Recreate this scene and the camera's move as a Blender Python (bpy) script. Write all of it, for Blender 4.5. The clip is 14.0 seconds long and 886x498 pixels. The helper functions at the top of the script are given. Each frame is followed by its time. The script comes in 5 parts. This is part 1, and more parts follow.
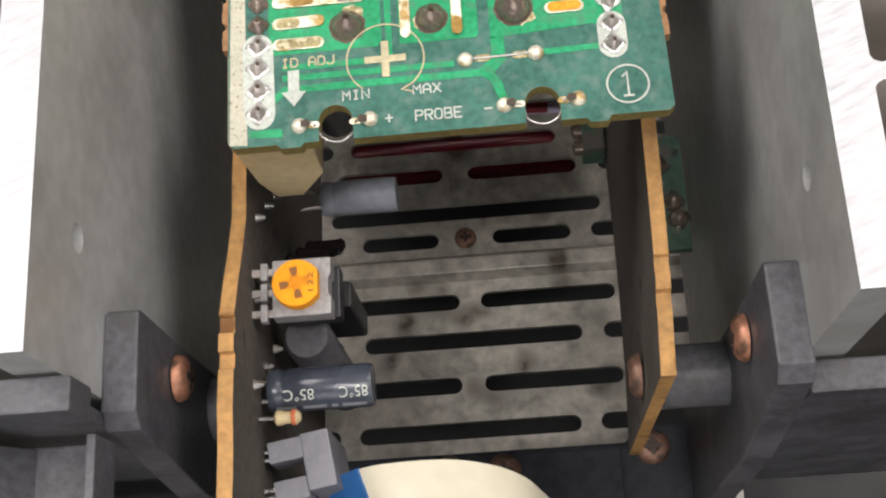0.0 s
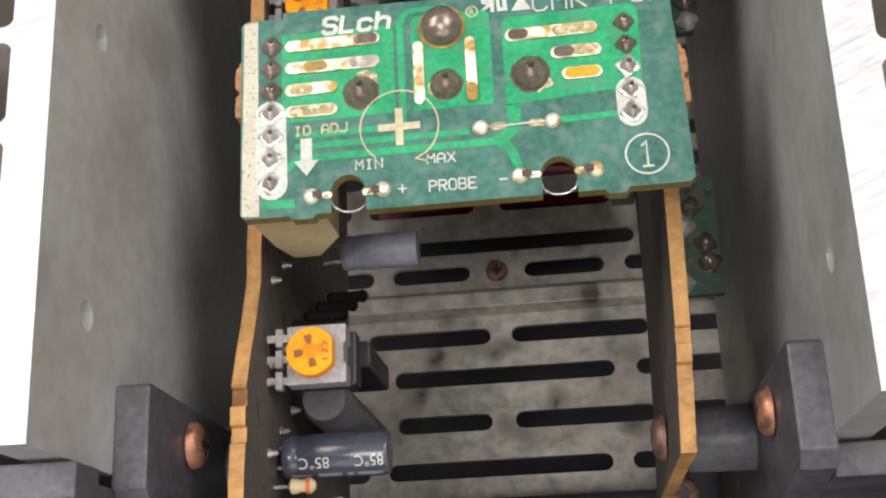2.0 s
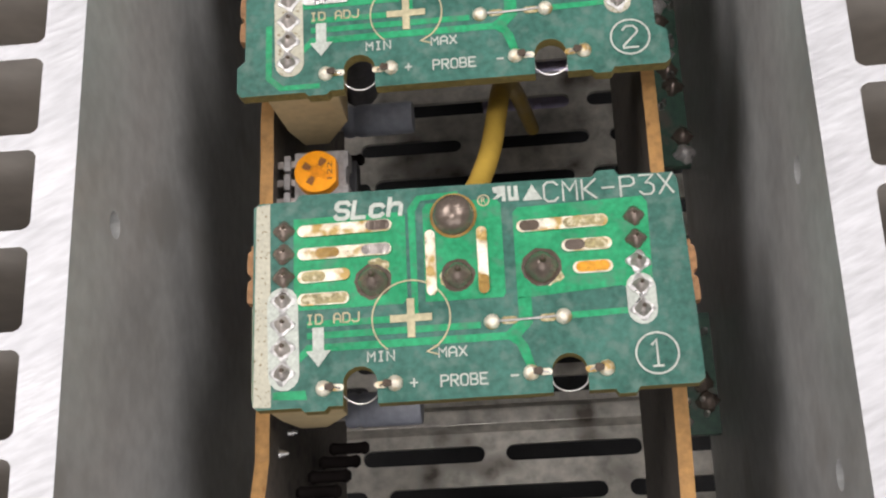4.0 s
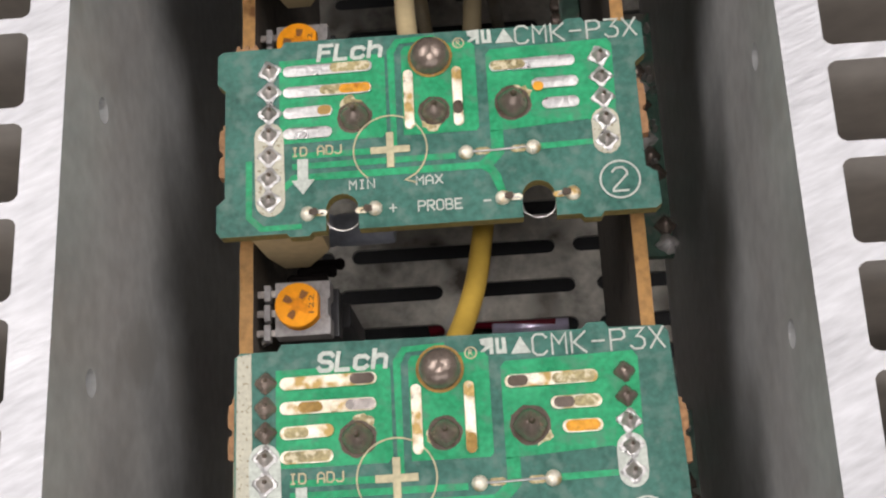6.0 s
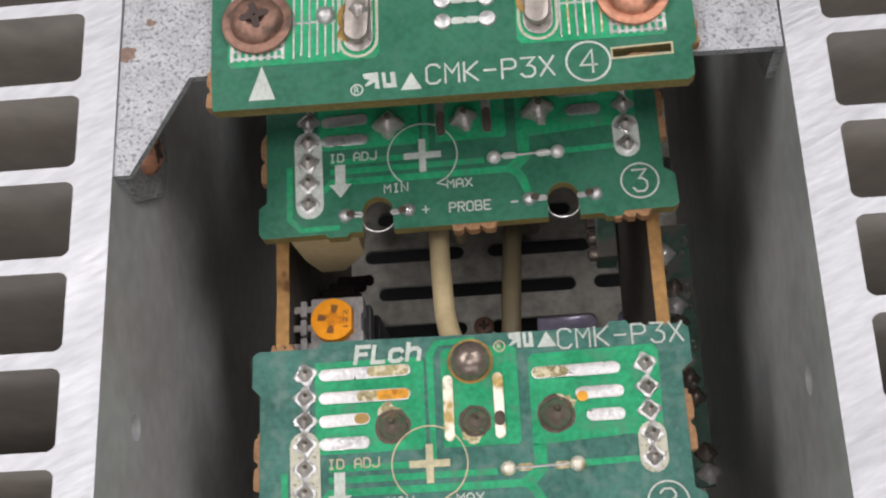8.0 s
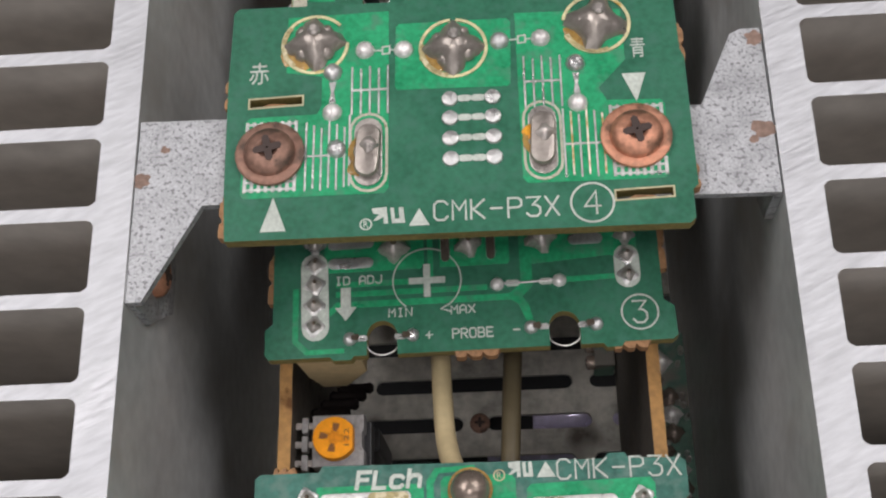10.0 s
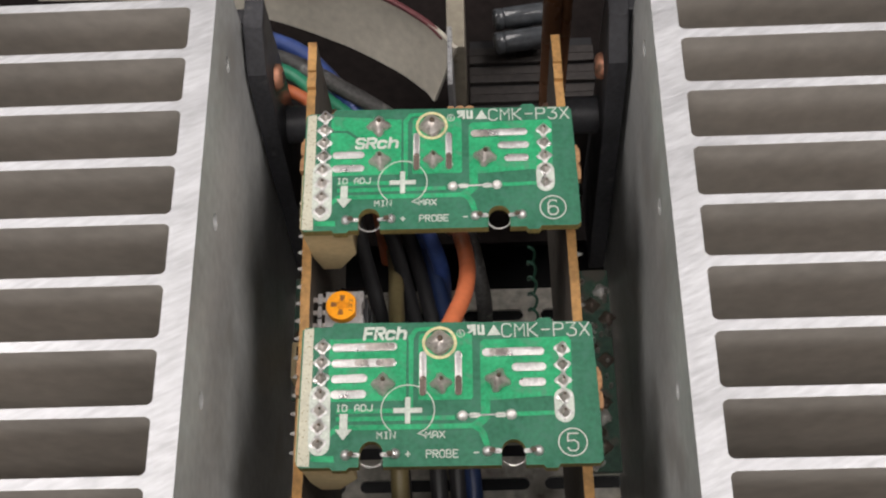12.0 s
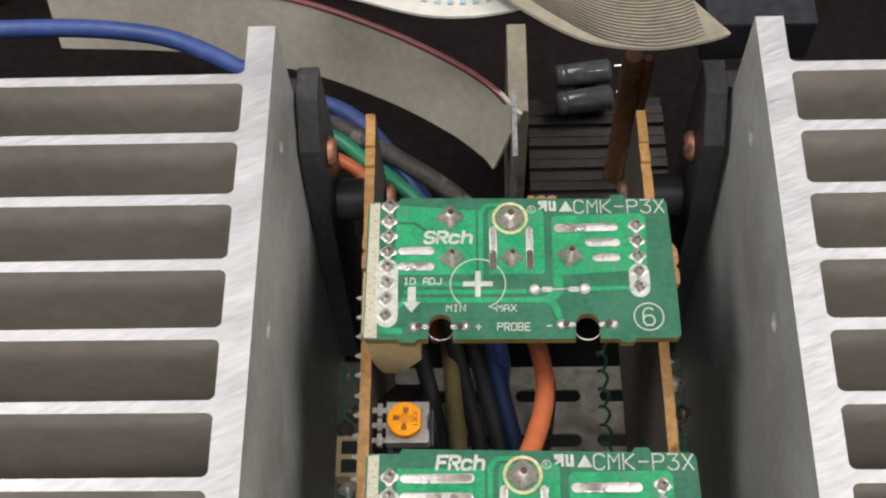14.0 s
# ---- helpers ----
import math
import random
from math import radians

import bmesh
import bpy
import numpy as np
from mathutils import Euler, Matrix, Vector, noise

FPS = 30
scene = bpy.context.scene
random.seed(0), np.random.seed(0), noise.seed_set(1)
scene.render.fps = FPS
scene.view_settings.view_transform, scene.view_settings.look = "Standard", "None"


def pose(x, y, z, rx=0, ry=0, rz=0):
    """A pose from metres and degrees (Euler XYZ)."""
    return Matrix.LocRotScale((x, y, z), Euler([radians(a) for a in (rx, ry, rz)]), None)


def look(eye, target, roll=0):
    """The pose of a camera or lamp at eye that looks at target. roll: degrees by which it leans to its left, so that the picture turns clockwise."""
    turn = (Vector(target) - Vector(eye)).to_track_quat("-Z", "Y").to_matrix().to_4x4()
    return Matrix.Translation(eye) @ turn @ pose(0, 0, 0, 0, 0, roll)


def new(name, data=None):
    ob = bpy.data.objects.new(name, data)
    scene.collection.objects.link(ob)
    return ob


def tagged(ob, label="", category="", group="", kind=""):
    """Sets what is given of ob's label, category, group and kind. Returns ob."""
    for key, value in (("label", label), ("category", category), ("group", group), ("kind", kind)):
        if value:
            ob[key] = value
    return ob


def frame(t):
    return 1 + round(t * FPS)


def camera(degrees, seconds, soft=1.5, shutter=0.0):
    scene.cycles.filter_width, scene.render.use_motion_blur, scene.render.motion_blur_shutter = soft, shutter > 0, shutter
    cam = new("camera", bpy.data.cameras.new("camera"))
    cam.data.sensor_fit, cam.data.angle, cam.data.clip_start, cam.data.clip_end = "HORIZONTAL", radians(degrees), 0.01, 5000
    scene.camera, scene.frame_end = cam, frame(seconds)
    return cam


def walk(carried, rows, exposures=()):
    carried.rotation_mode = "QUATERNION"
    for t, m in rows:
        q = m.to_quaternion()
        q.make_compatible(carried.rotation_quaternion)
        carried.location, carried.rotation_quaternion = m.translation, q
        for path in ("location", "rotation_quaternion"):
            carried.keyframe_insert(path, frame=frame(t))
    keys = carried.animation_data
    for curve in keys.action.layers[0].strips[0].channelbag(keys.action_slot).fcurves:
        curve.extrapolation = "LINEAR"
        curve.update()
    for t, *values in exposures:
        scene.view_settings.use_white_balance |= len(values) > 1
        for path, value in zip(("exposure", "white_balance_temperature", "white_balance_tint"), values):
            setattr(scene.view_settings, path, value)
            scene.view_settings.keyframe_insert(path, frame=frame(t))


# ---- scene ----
cam = camera(40.4, 14.0, soft=2.2)
# centimetres: seconds, eye, target, roll
PATH = [
    (0, (0.693, -0.053, 21.772), (0.116, 3.233, 12.345), -13.85),
    (0.5, (0.503, -0.338, 21.696), (-0.288, 2.802, 12.235), -17.98),
    (1, (0.350, -0.039, 21.571), (-0.591, 3.097, 12.122), -20.36),
    (1.5, (0.836, 0.428, 21.427), (-0.165, 3.573, 11.988), -21.37),
    (2, (1.123, 0.872, 21.793), (0.111, 4.047, 12.365), -21.09),
    (2.5, (1.014, 1.417, 22.037), (0.030, 4.656, 12.627), -19.87),
    (3, (1.010, 1.874, 22.199), (0.087, 5.143, 12.794), -18.69),
    (3.5, (0.955, 2.197, 22.366), (0.065, 5.509, 12.973), -17.95),
    (3.7, (0.917, 2.328, 22.417), (0.058, 5.662, 13.029), -17.45),
    (5.8, (0.844, 4.197, 22.740), (0.341, 7.281, 13.240), -12.36),
    (6, (0.805, 4.410, 22.786), (0.249, 7.532, 13.302), -13.28),
    (6.5, (0.772, 5.055, 23.047), (0.164, 8.282, 13.601), -14.02),
    (7, (0.791, 5.773, 23.006), (0.144, 9.088, 13.594), -14.51),
    (7.5, (0.895, 6.381, 23.116), (0.213, 9.812, 13.747), -14.64),
    (8, (0.748, 7.353, 23.383), (0.050, 10.797, 14.021), -14.61),
    (8.2, (0.715, 7.567, 23.421), (0.046, 11.031, 14.064), -13.94),
    (10.3, (0.654, 8.285, 24.218), (0.086, 12.163, 15.018), -10.28),
    (10.5, (0.580, 8.702, 24.609), (0.090, 12.451, 15.351), -9.36),
    (10.8, (0.637, 9.491, 25.046), (0.129, 13.242, 15.790), -9.80),
    (11, (0.729, 10.041, 25.647), (0.313, 13.955, 16.455), -7.97),
    (11.5, (0.719, 11.475, 27.046), (0.349, 15.725, 18.002), -6.53),
    (12, (0.768, 12.151, 28.046), (0.428, 16.593, 19.093), -5.64),
    (12.5, (0.402, 12.411, 27.866), (0.034, 16.931, 18.954), -5.32),
    (13, (-0.224, 12.408, 27.704), (-0.580, 16.921, 18.787), -4.46),
    (13.5, (-0.236, 13.073, 27.778), (-0.567, 17.590, 18.862), -4.29),
    (14, (-0.454, 14.564, 26.722), (-0.799, 19.050, 17.791), -4.70),
]
EXPOSURES = [(0, 0.38, 6500, 12), (1, 0.52, 6500, 13), (2, 0.46, 6480, 13), (3, 0.22, 6380, 13), (5, 0.05, 6380, 14), (6, 0.0, 6400, 14), (7, 0.0, 6200, 12), (8, -0.06, 6200, 13), (10.5, -0.2, 6300, 13), (11, -0.14, 6480, 13), (12, 0.08, 6500, 12), (13, 0.12, 6500, 11), (14, 0.12, 6520, 10)]
walk(cam, [(t, look(Vector(eye) * 0.01, Vector(target) * 0.01, roll)) for t, eye, target, roll in PATH], EXPOSURES)

from mathutils.geometry import tessellate_polygon

# ---- light ----
world = bpy.data.worlds.new("room")
scene.world = world
world.use_nodes = True
wbg = world.node_tree.nodes["Background"]
wbg.inputs["Color"].default_value = (1.0, 0.955, 0.96, 1)
wbg.inputs["Strength"].default_value = 0.08


def tube_lamp(name, eye, target, length, width, watts, colour):
    """Rectangular area light, out of view, whose length runs across the case."""
    data = bpy.data.lights.new(name, "AREA")
    data.shape, data.size, data.size_y, data.energy, data.color = "RECTANGLE", length, width, watts, colour
    ob = new(name, data)
    ob.matrix_world = look(eye, target)
    return tagged(ob, "unseen area light above the case", "lamp", kind="structure")


# Overhead pair placed to suit the shadows; no lamp is in view.
for side in (-1, 1):
    tube_lamp("overhead_light", (0.80 * side, 0.46, 1.38), (0, 0.14, 0.1), 1.0, 0.45, 12, (1.0, 0.95, 0.91))
# Small extra light added only to lift the front of the tray.
tube_lamp("overhead_light", (0.0, -0.24, 1.42), (0, 0.05, 0.1), 0.35, 0.22, 5.6, (1.0, 0.95, 0.91))
# Added front fill for bracket faces and lower walls; no window is known.
window = tube_lamp("front_fill_light", (0.1, -1.3, 1.05), (0, 0.05, 0.1), 2.2, 0.8, 9, (1.0, 0.97, 0.95))
tagged(window, "unseen fill light added in front of the case", "window", kind="structure")

# ---- materials ----
CM = 0.01


def material(name, colour, rough=0.5, metal=0.0, vary=0.25, grain=900.0, bump=0.15, stain=None, stain_at=0.62, stretch=(1, 1, 1), coat=0.0, spread=0.0, swing=0.0, gloss=0.5, soft=0.08, spot=4.0):
    m = bpy.data.materials.new(name)
    m.use_nodes = True
    nt = m.node_tree
    n, link = nt.nodes, nt.links
    b = n["Principled BSDF"]
    tc = n.new("ShaderNodeTexCoord")
    mp = n.new("ShaderNodeMapping")
    mp.vector_type = "TEXTURE"
    mp.inputs["Scale"].default_value = [1 / k for k in stretch]
    mp.inputs["Rotation"].default_value = (0, 0, radians(swing))
    link.new(tc.outputs["Object"], mp.inputs["Vector"])
    fine, wide = n.new("ShaderNodeTexNoise"), n.new("ShaderNodeTexNoise")
    fine.inputs["Scale"].default_value, fine.inputs["Detail"].default_value = grain, 6
    wide.inputs["Scale"].default_value, wide.inputs["Detail"].default_value = grain / 9, 4
    for t in (fine, wide):
        link.new(mp.outputs["Vector"], t.inputs["Vector"])
    add = n.new("ShaderNodeMath")
    add.operation = "ADD"
    link.new(fine.outputs["Fac"], add.inputs[0])
    link.new(wide.outputs["Fac"], add.inputs[1])
    ramp = n.new("ShaderNodeMapRange")
    ramp.inputs["From Min"].default_value, ramp.inputs["From Max"].default_value = 0.7, 1.3
    ramp.inputs["To Min"].default_value, ramp.inputs["To Max"].default_value = 1 - vary, 1 + vary
    link.new(add.outputs[0], ramp.inputs["Value"])
    value = ramp.outputs["Result"]
    if spread:
        info = n.new("ShaderNodeObjectInfo")
        ar = n.new("ShaderNodeMapRange")
        ar.inputs["To Min"].default_value, ar.inputs["To Max"].default_value = 1 - spread, 1 + spread
        link.new(info.outputs["Random"], ar.inputs["Value"])
        mu = n.new("ShaderNodeMath")
        mu.operation = "MULTIPLY"
        link.new(value, mu.inputs[0])
        link.new(ar.outputs["Result"], mu.inputs[1])
        value = mu.outputs[0]
    mix = n.new("ShaderNodeMix")
    mix.data_type, mix.blend_type = "RGBA", "MULTIPLY"
    mix.inputs["Factor"].default_value = 1
    mix.inputs["A"].default_value = (*colour, 1)
    link.new(value, mix.inputs["B"])
    out = mix.outputs["Result"]
    if stain:
        sp = n.new("ShaderNodeTexNoise")
        sp.inputs["Scale"].default_value, sp.inputs["Detail"].default_value = grain / spot, 8
        link.new(tc.outputs["Object"], sp.inputs["Vector"])
        sr = n.new("ShaderNodeMapRange")
        sr.inputs["From Min"].default_value, sr.inputs["From Max"].default_value = stain_at, stain_at + soft
        link.new(sp.outputs["Fac"], sr.inputs["Value"])
        sm = n.new("ShaderNodeMix")
        sm.data_type = "RGBA"
        link.new(sr.outputs["Result"], sm.inputs["Factor"])
        link.new(out, sm.inputs["A"])
        sm.inputs["B"].default_value = (*stain, 1)
        out = sm.outputs["Result"]
    link.new(out, b.inputs["Base Color"])
    rr = n.new("ShaderNodeMapRange")
    rr.inputs["From Min"].default_value, rr.inputs["From Max"].default_value = 0.3, 0.7
    rr.inputs["To Min"].default_value, rr.inputs["To Max"].default_value = max(0.05, rough - 0.12), min(1, rough + 0.12)
    link.new(wide.outputs["Fac"], rr.inputs["Value"])
    link.new(rr.outputs["Result"], b.inputs["Roughness"])
    b.inputs["Metallic"].default_value = metal
    b.inputs["Specular IOR Level"].default_value = gloss
    b.inputs["Coat Weight"].default_value = coat
    b.inputs["Coat Roughness"].default_value = 0.2
    if bump:
        bp = n.new("ShaderNodeBump")
        bp.inputs["Strength"].default_value, bp.inputs["Distance"].default_value = bump, 0.0003
        link.new(add.outputs[0], bp.inputs["Height"])
        link.new(bp.outputs["Normal"], b.inputs["Normal"])
    return m


MASK = material("solder_mask_green", (0.050, 0.150, 0.118), 0.4, 0, 0.34, 1300, 0.16, stain=(0.115, 0.205, 0.17), stain_at=0.5, soft=0.2, spot=2.5, gloss=0.25)
MASK_CLEAN = material("clean_solder_mask_green", (0.034, 0.150, 0.088), 0.4, 0, 0.25, 1300, 0.14, stain=(0.05, 0.165, 0.11), stain_at=0.5, soft=0.2, spot=2.5, gloss=0.25)
COPPER_GREEN = material("masked_copper_green", (0.026, 0.315, 0.135), 0.36, 0, 0.3, 1500, 0.14, stain=(0.07, 0.26, 0.145), stain_at=0.52, soft=0.16, spot=3, gloss=0.28)
TIN = material("tinned_copper", (0.56, 0.555, 0.54), 0.34, 0.75, 0.2, 2500, 0.4)
TIN_BURNT = material("tinned_copper_flux_burnt", (0.86, 0.81, 0.66), 0.33, 0.35, 0.22, 2600, 0.6, stain=(0.46, 0.31, 0.10), stain_at=0.47, soft=0.16, spot=4)
SOLDER = material("dull_grey_solder", (0.74, 0.71, 0.68), 0.3, 0.4, 0.3, 2200, 0.4)
SOLDER_DARK = material("tarnished_solder", (0.255, 0.205, 0.17), 0.22, 0.6, 0.22, 1800, 0.25)
SOLDER_MID = material("worn_solder", (0.46, 0.42, 0.385), 0.32, 0.55, 0.35, 1700, 0.35)
SOLDER_STAR = material("dark_star_solder", (0.36, 0.32, 0.285), 0.38, 0.65, 0.2, 1700, 0.25)
FLUX = material("amber_flux", (0.36, 0.22, 0.06), 0.25, 0, 0.4, 1500, 0.3, coat=0.4)
FLUX_PALE = material("pale_yellow_flux", (0.62, 0.57, 0.33), 0.35, 0, 0.35, 1500, 0.3, stain=(0.46, 0.29, 0.06), stain_at=0.6, spot=5, gloss=0.3)
FLUX_ORANGE = material("orange_flux", (0.72, 0.33, 0.025), 0.3, 0, 0.35, 1800, 0.3, stain=(0.36, 0.12, 0.01), stain_at=0.6, spot=4)
FLUX_TAN = material("mottled_tan_flux", (0.36, 0.30, 0.14), 0.4, 0, 0.5, 2400, 0.4, stain=(0.62, 0.55, 0.36), stain_at=0.52, spot=2)
RUST = material("rust_brown", (0.24, 0.16, 0.125), 0.8, 0, 0.35, 1600, 0.4)
BROWN_FLUX = material("burnt_flux", (0.075, 0.052, 0.034), 0.4, 0, 0.4, 1500, 0.3)
SILK = material("white_silkscreen", (0.50, 0.54, 0.48), 0.6, 0, 0.22, 2600, 0.1)
SILK_TAN = material("aged_silkscreen", (0.50, 0.45, 0.28), 0.6, 0, 0.25, 1800, 0.1)
STRIP = material("cream_silkscreen_strip", (0.50, 0.485, 0.38), 0.6, 0, 0.16, 1900, 0.12, stain=(0.24, 0.19, 0.11), stain_at=0.59, spot=0.8)
LAMINATE = material("board_edge_laminate", (0.20, 0.16, 0.05), 0.7, 0, 0.35, 1500, 0.3)
TAB = material("broken_laminate_tab", (0.31, 0.165, 0.075), 0.75, 0, 0.4, 1600, 0.5)
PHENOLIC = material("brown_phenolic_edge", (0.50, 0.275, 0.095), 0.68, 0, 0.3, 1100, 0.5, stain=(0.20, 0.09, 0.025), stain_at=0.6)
PHENOLIC_FACE = material("darker_phenolic_face", (0.10, 0.088, 0.074), 0.75, 0, 0.35, 900, 0.35, stain=(0.05, 0.045, 0.04), stain_at=0.6)
CUT_ALU = material("saw_cut_aluminium", (0.52, 0.525, 0.54), 0.45, 0.35, 0.19, 1500, 0.3, stretch=(0.22, 1, 1), swing=24)
ANODISED = material("grey_aluminium_wall", (0.56, 0.57, 0.56), 0.42, 0.25, 0.15, 420, 0.1, stain=(0.46, 0.46, 0.44), stain_at=0.57, spot=7.0, soft=0.1)
FIN_GREY = material("aluminium_fin_side", (0.52, 0.485, 0.44), 0.55, 0.3, 0.15, 300, 0.08)
ZINC = material("dusty_zinc_sheet", (0.43, 0.435, 0.445), 0.5, 0.5, 0.3, 3200, 0.1, stain=(0.22, 0.22, 0.225), stain_at=0.55, soft=0.06, spot=1.5)
ZINC_FLOOR = material("dirty_chassis_steel", (0.44, 0.42, 0.37), 0.45, 0.3, 0.45, 420, 0.25, stain=(0.09, 0.075, 0.06), stain_at=0.56, soft=0.14)
COPPER = material("copper_plated_screw", (0.56, 0.27, 0.17), 0.52, 0.6, 0.3, 1400, 0.3, stain=(0.20, 0.11, 0.07), stain_at=0.55)
COPPER_DARK = material("tarnished_copper_screw", (0.29, 0.165, 0.12), 0.55, 0.5, 0.3, 1400, 0.3, stain=(0.12, 0.08, 0.06), stain_at=0.55)
BLACK = material("dusty_black_plastic", (0.105, 0.105, 0.115), 0.42, 0, 0.35, 1100, 0.2, stain=(0.09, 0.088, 0.088), stain_at=0.62, gloss=0.3)
BLACK_FAR = material("darker_black_plastic", (0.040, 0.040, 0.044), 0.45, 0, 0.35, 1100, 0.2, stain=(0.07, 0.07, 0.07), stain_at=0.64, gloss=0.3)
BLACK_DEEP = material("near_black_shade", (0.012, 0.012, 0.013), 0.6, 0, 0.3, 700, 0.15)
CREAM = material("cream_nylon_connector", (0.60, 0.48, 0.27), 0.5, 0, 0.12, 900, 0.1)
ORANGE = material("orange_trimmer_dial", (0.90, 0.34, 0.008), 0.45, 0, 0.12, 1200, 0.12, gloss=0.2)
ORANGE_DEEP = material("recess_shade_orange", (0.76, 0.26, 0.006), 0.5, 0, 0.3, 1200, 0.2, gloss=0.2)
TRIM_GREY = material("grey_trimmer_body", (0.31, 0.30, 0.295), 0.5, 0.1, 0.3, 1500, 0.3, stain=(0.13, 0.12, 0.11), stain_at=0.6)
SLOT_DARK = material("dark_slot_orange", (0.22, 0.08, 0.01), 0.6, 0, 0.2, 1200, 0.1)
CAP_SLEEVE = material("capacitor_sleeve_blue_grey", (0.050, 0.058, 0.078), 0.28, 0, 0.25, 800, 0.1, coat=0.4)
CAP_INK = material("faint_grey_ink", (0.22, 0.23, 0.25), 0.5, 0, 0.2, 1500, 0.0)
CAP_GREY = material("capacitor_sleeve_dusty", (0.25, 0.265, 0.305), 0.4, 0, 0.25, 800, 0.15)
STEEL = material("component_lead", (0.55, 0.54, 0.52), 0.3, 0.9, 0.2, 2000, 0.2)
FFC = material("cream_flat_cable", (0.60, 0.56, 0.43), 0.42, 0, 0.06, 500, 0.05)
FFC_WHITE = material("white_flat_cable", (0.66, 0.65, 0.60), 0.35, 0, 0.1, 500, 0.05)
FFC_AGED = material("yellowed_flat_cable", (0.36, 0.325, 0.255), 0.35, 0, 0.2, 500, 0.1)
FFC_WIRE = material("flat_cable_conductor", (0.13, 0.12, 0.095), 0.35, 0.3, 0.2, 600, 0.1)
SKY_INK = material("pale_blue_ink", (0.36, 0.53, 0.64), 0.6, 0, 0.2, 900, 0.0)
BLUE = material("blue_stiffener", (0.025, 0.12, 0.32), 0.4, 0, 0.15, 700, 0.08)
RIBBON = material("grey_ribbon_cable", (0.60, 0.565, 0.48), 0.5, 0, 0.14, 500, 0.1)
RED_EDGE = material("dark_red_ribbon_edge", (0.17, 0.05, 0.055), 0.5, 0, 0.15, 700, 0.1)
GREY_PLASTIC = material("grey_plastic_plug", (0.21, 0.21, 0.235), 0.45, 0, 0.15, 900, 0.1)
RED_PART = material("red_component_below", (0.26, 0.012, 0.03), 0.45, 0, 0.3, 500, 0.1)
VIOLET_GLINT = material("pale_violet_glint", (0.72, 0.66, 0.86), 0.22, 0.2, 0.15, 600, 0.05)
RELAY = material("dark_relay_case", (0.018, 0.018, 0.02), 0.4, 0, 0.25, 500, 0.1)
GREEN_PCB = material("dusty_green_circuit_board", (0.055, 0.12, 0.085), 0.5, 0, 0.4, 700, 0.2, stain=(0.13, 0.12, 0.10), stain_at=0.5)
BROWN_PCB = material("dark_brown_circuit_board", (0.012, 0.0095, 0.009), 0.8, 0, 0.4, 400, 0.2, gloss=0.06)


def wire_mat(name, colour, rough=0.42):
    return material(name, colour, rough, 0, 0.15, 500, 0.06)


FRAME_BLACK = material("shaded_black_moulding", (0.034, 0.036, 0.043), 0.75, 0, 0.35, 500, 0.15, gloss=0.12)
W_YELLOW = wire_mat("yellow_insulation", (0.50, 0.33, 0.055))
W_CREAM = wire_mat("cream_insulation", (0.58, 0.47, 0.27))
W_BROWN = wire_mat("dark_brown_insulation", (0.10, 0.080, 0.045))
W_BLUE = material("blue_insulation", (0.045, 0.085, 0.28), 0.45, 0, 0.25, 500, 0.1, stain=(0.16, 0.19, 0.27), stain_at=0.6, soft=0.12)
W_BLUE_SHADE = wire_mat("shaded_blue_insulation", (0.018, 0.035, 0.10))
W_BLACK = wire_mat("black_insulation", (0.03, 0.03, 0.032))
W_GREEN = wire_mat("green_insulation", (0.03, 0.27, 0.15))
W_ORANGE = wire_mat("salmon_orange_insulation", (0.62, 0.17, 0.07))
W_OLIVE = wire_mat("olive_insulation", (0.26, 0.21, 0.10))
W_GREY = material("dusty_grey_insulation", (0.07, 0.068, 0.066), 0.6, 0, 0.5, 1200, 0.4, stain=(0.20, 0.195, 0.185), stain_at=0.58)
IRON = material("dark_core_iron", (0.035, 0.03, 0.028), 0.5, 0.3, 0.4, 700, 0.2)
CAP_DARK = material("dark_blue_grey_sleeve", (0.075, 0.082, 0.09), 0.25, 0, 0.3, 700, 0.1, coat=0.3)

# ---- mesh helpers, all in centimetres ----


def thing(name, base, label, category, group="", kind="", turn=0.0):
    ob = new(name)
    ob.empty_display_size = 0.005
    ob.matrix_world = Matrix.Translation(Vector(base) * CM) @ pose(0, 0, 0, 0, 0, turn)
    ob["base"] = base
    return tagged(ob, label, category, group, kind)


def part(name, bm, mat, parent=None, label="", smooth=False, mat2=None):
    me = bpy.data.meshes.new(name)
    bmesh.ops.scale(bm, vec=(CM, CM, CM), verts=bm.verts)
    if smooth:
        for f in bm.faces:
            f.smooth = True
        for e in bm.edges:
            if len(e.link_faces) == 2 and e.calc_face_angle(0) > 0.7:
                e.smooth = False
    bm.to_mesh(me)
    bm.free()
    me.materials.append(mat)
    if mat2:
        me.materials.append(mat2)
    ob = new(name, me)
    if parent is not None:
        ob.parent = parent
    if label:
        ob["label"] = label
    return ob


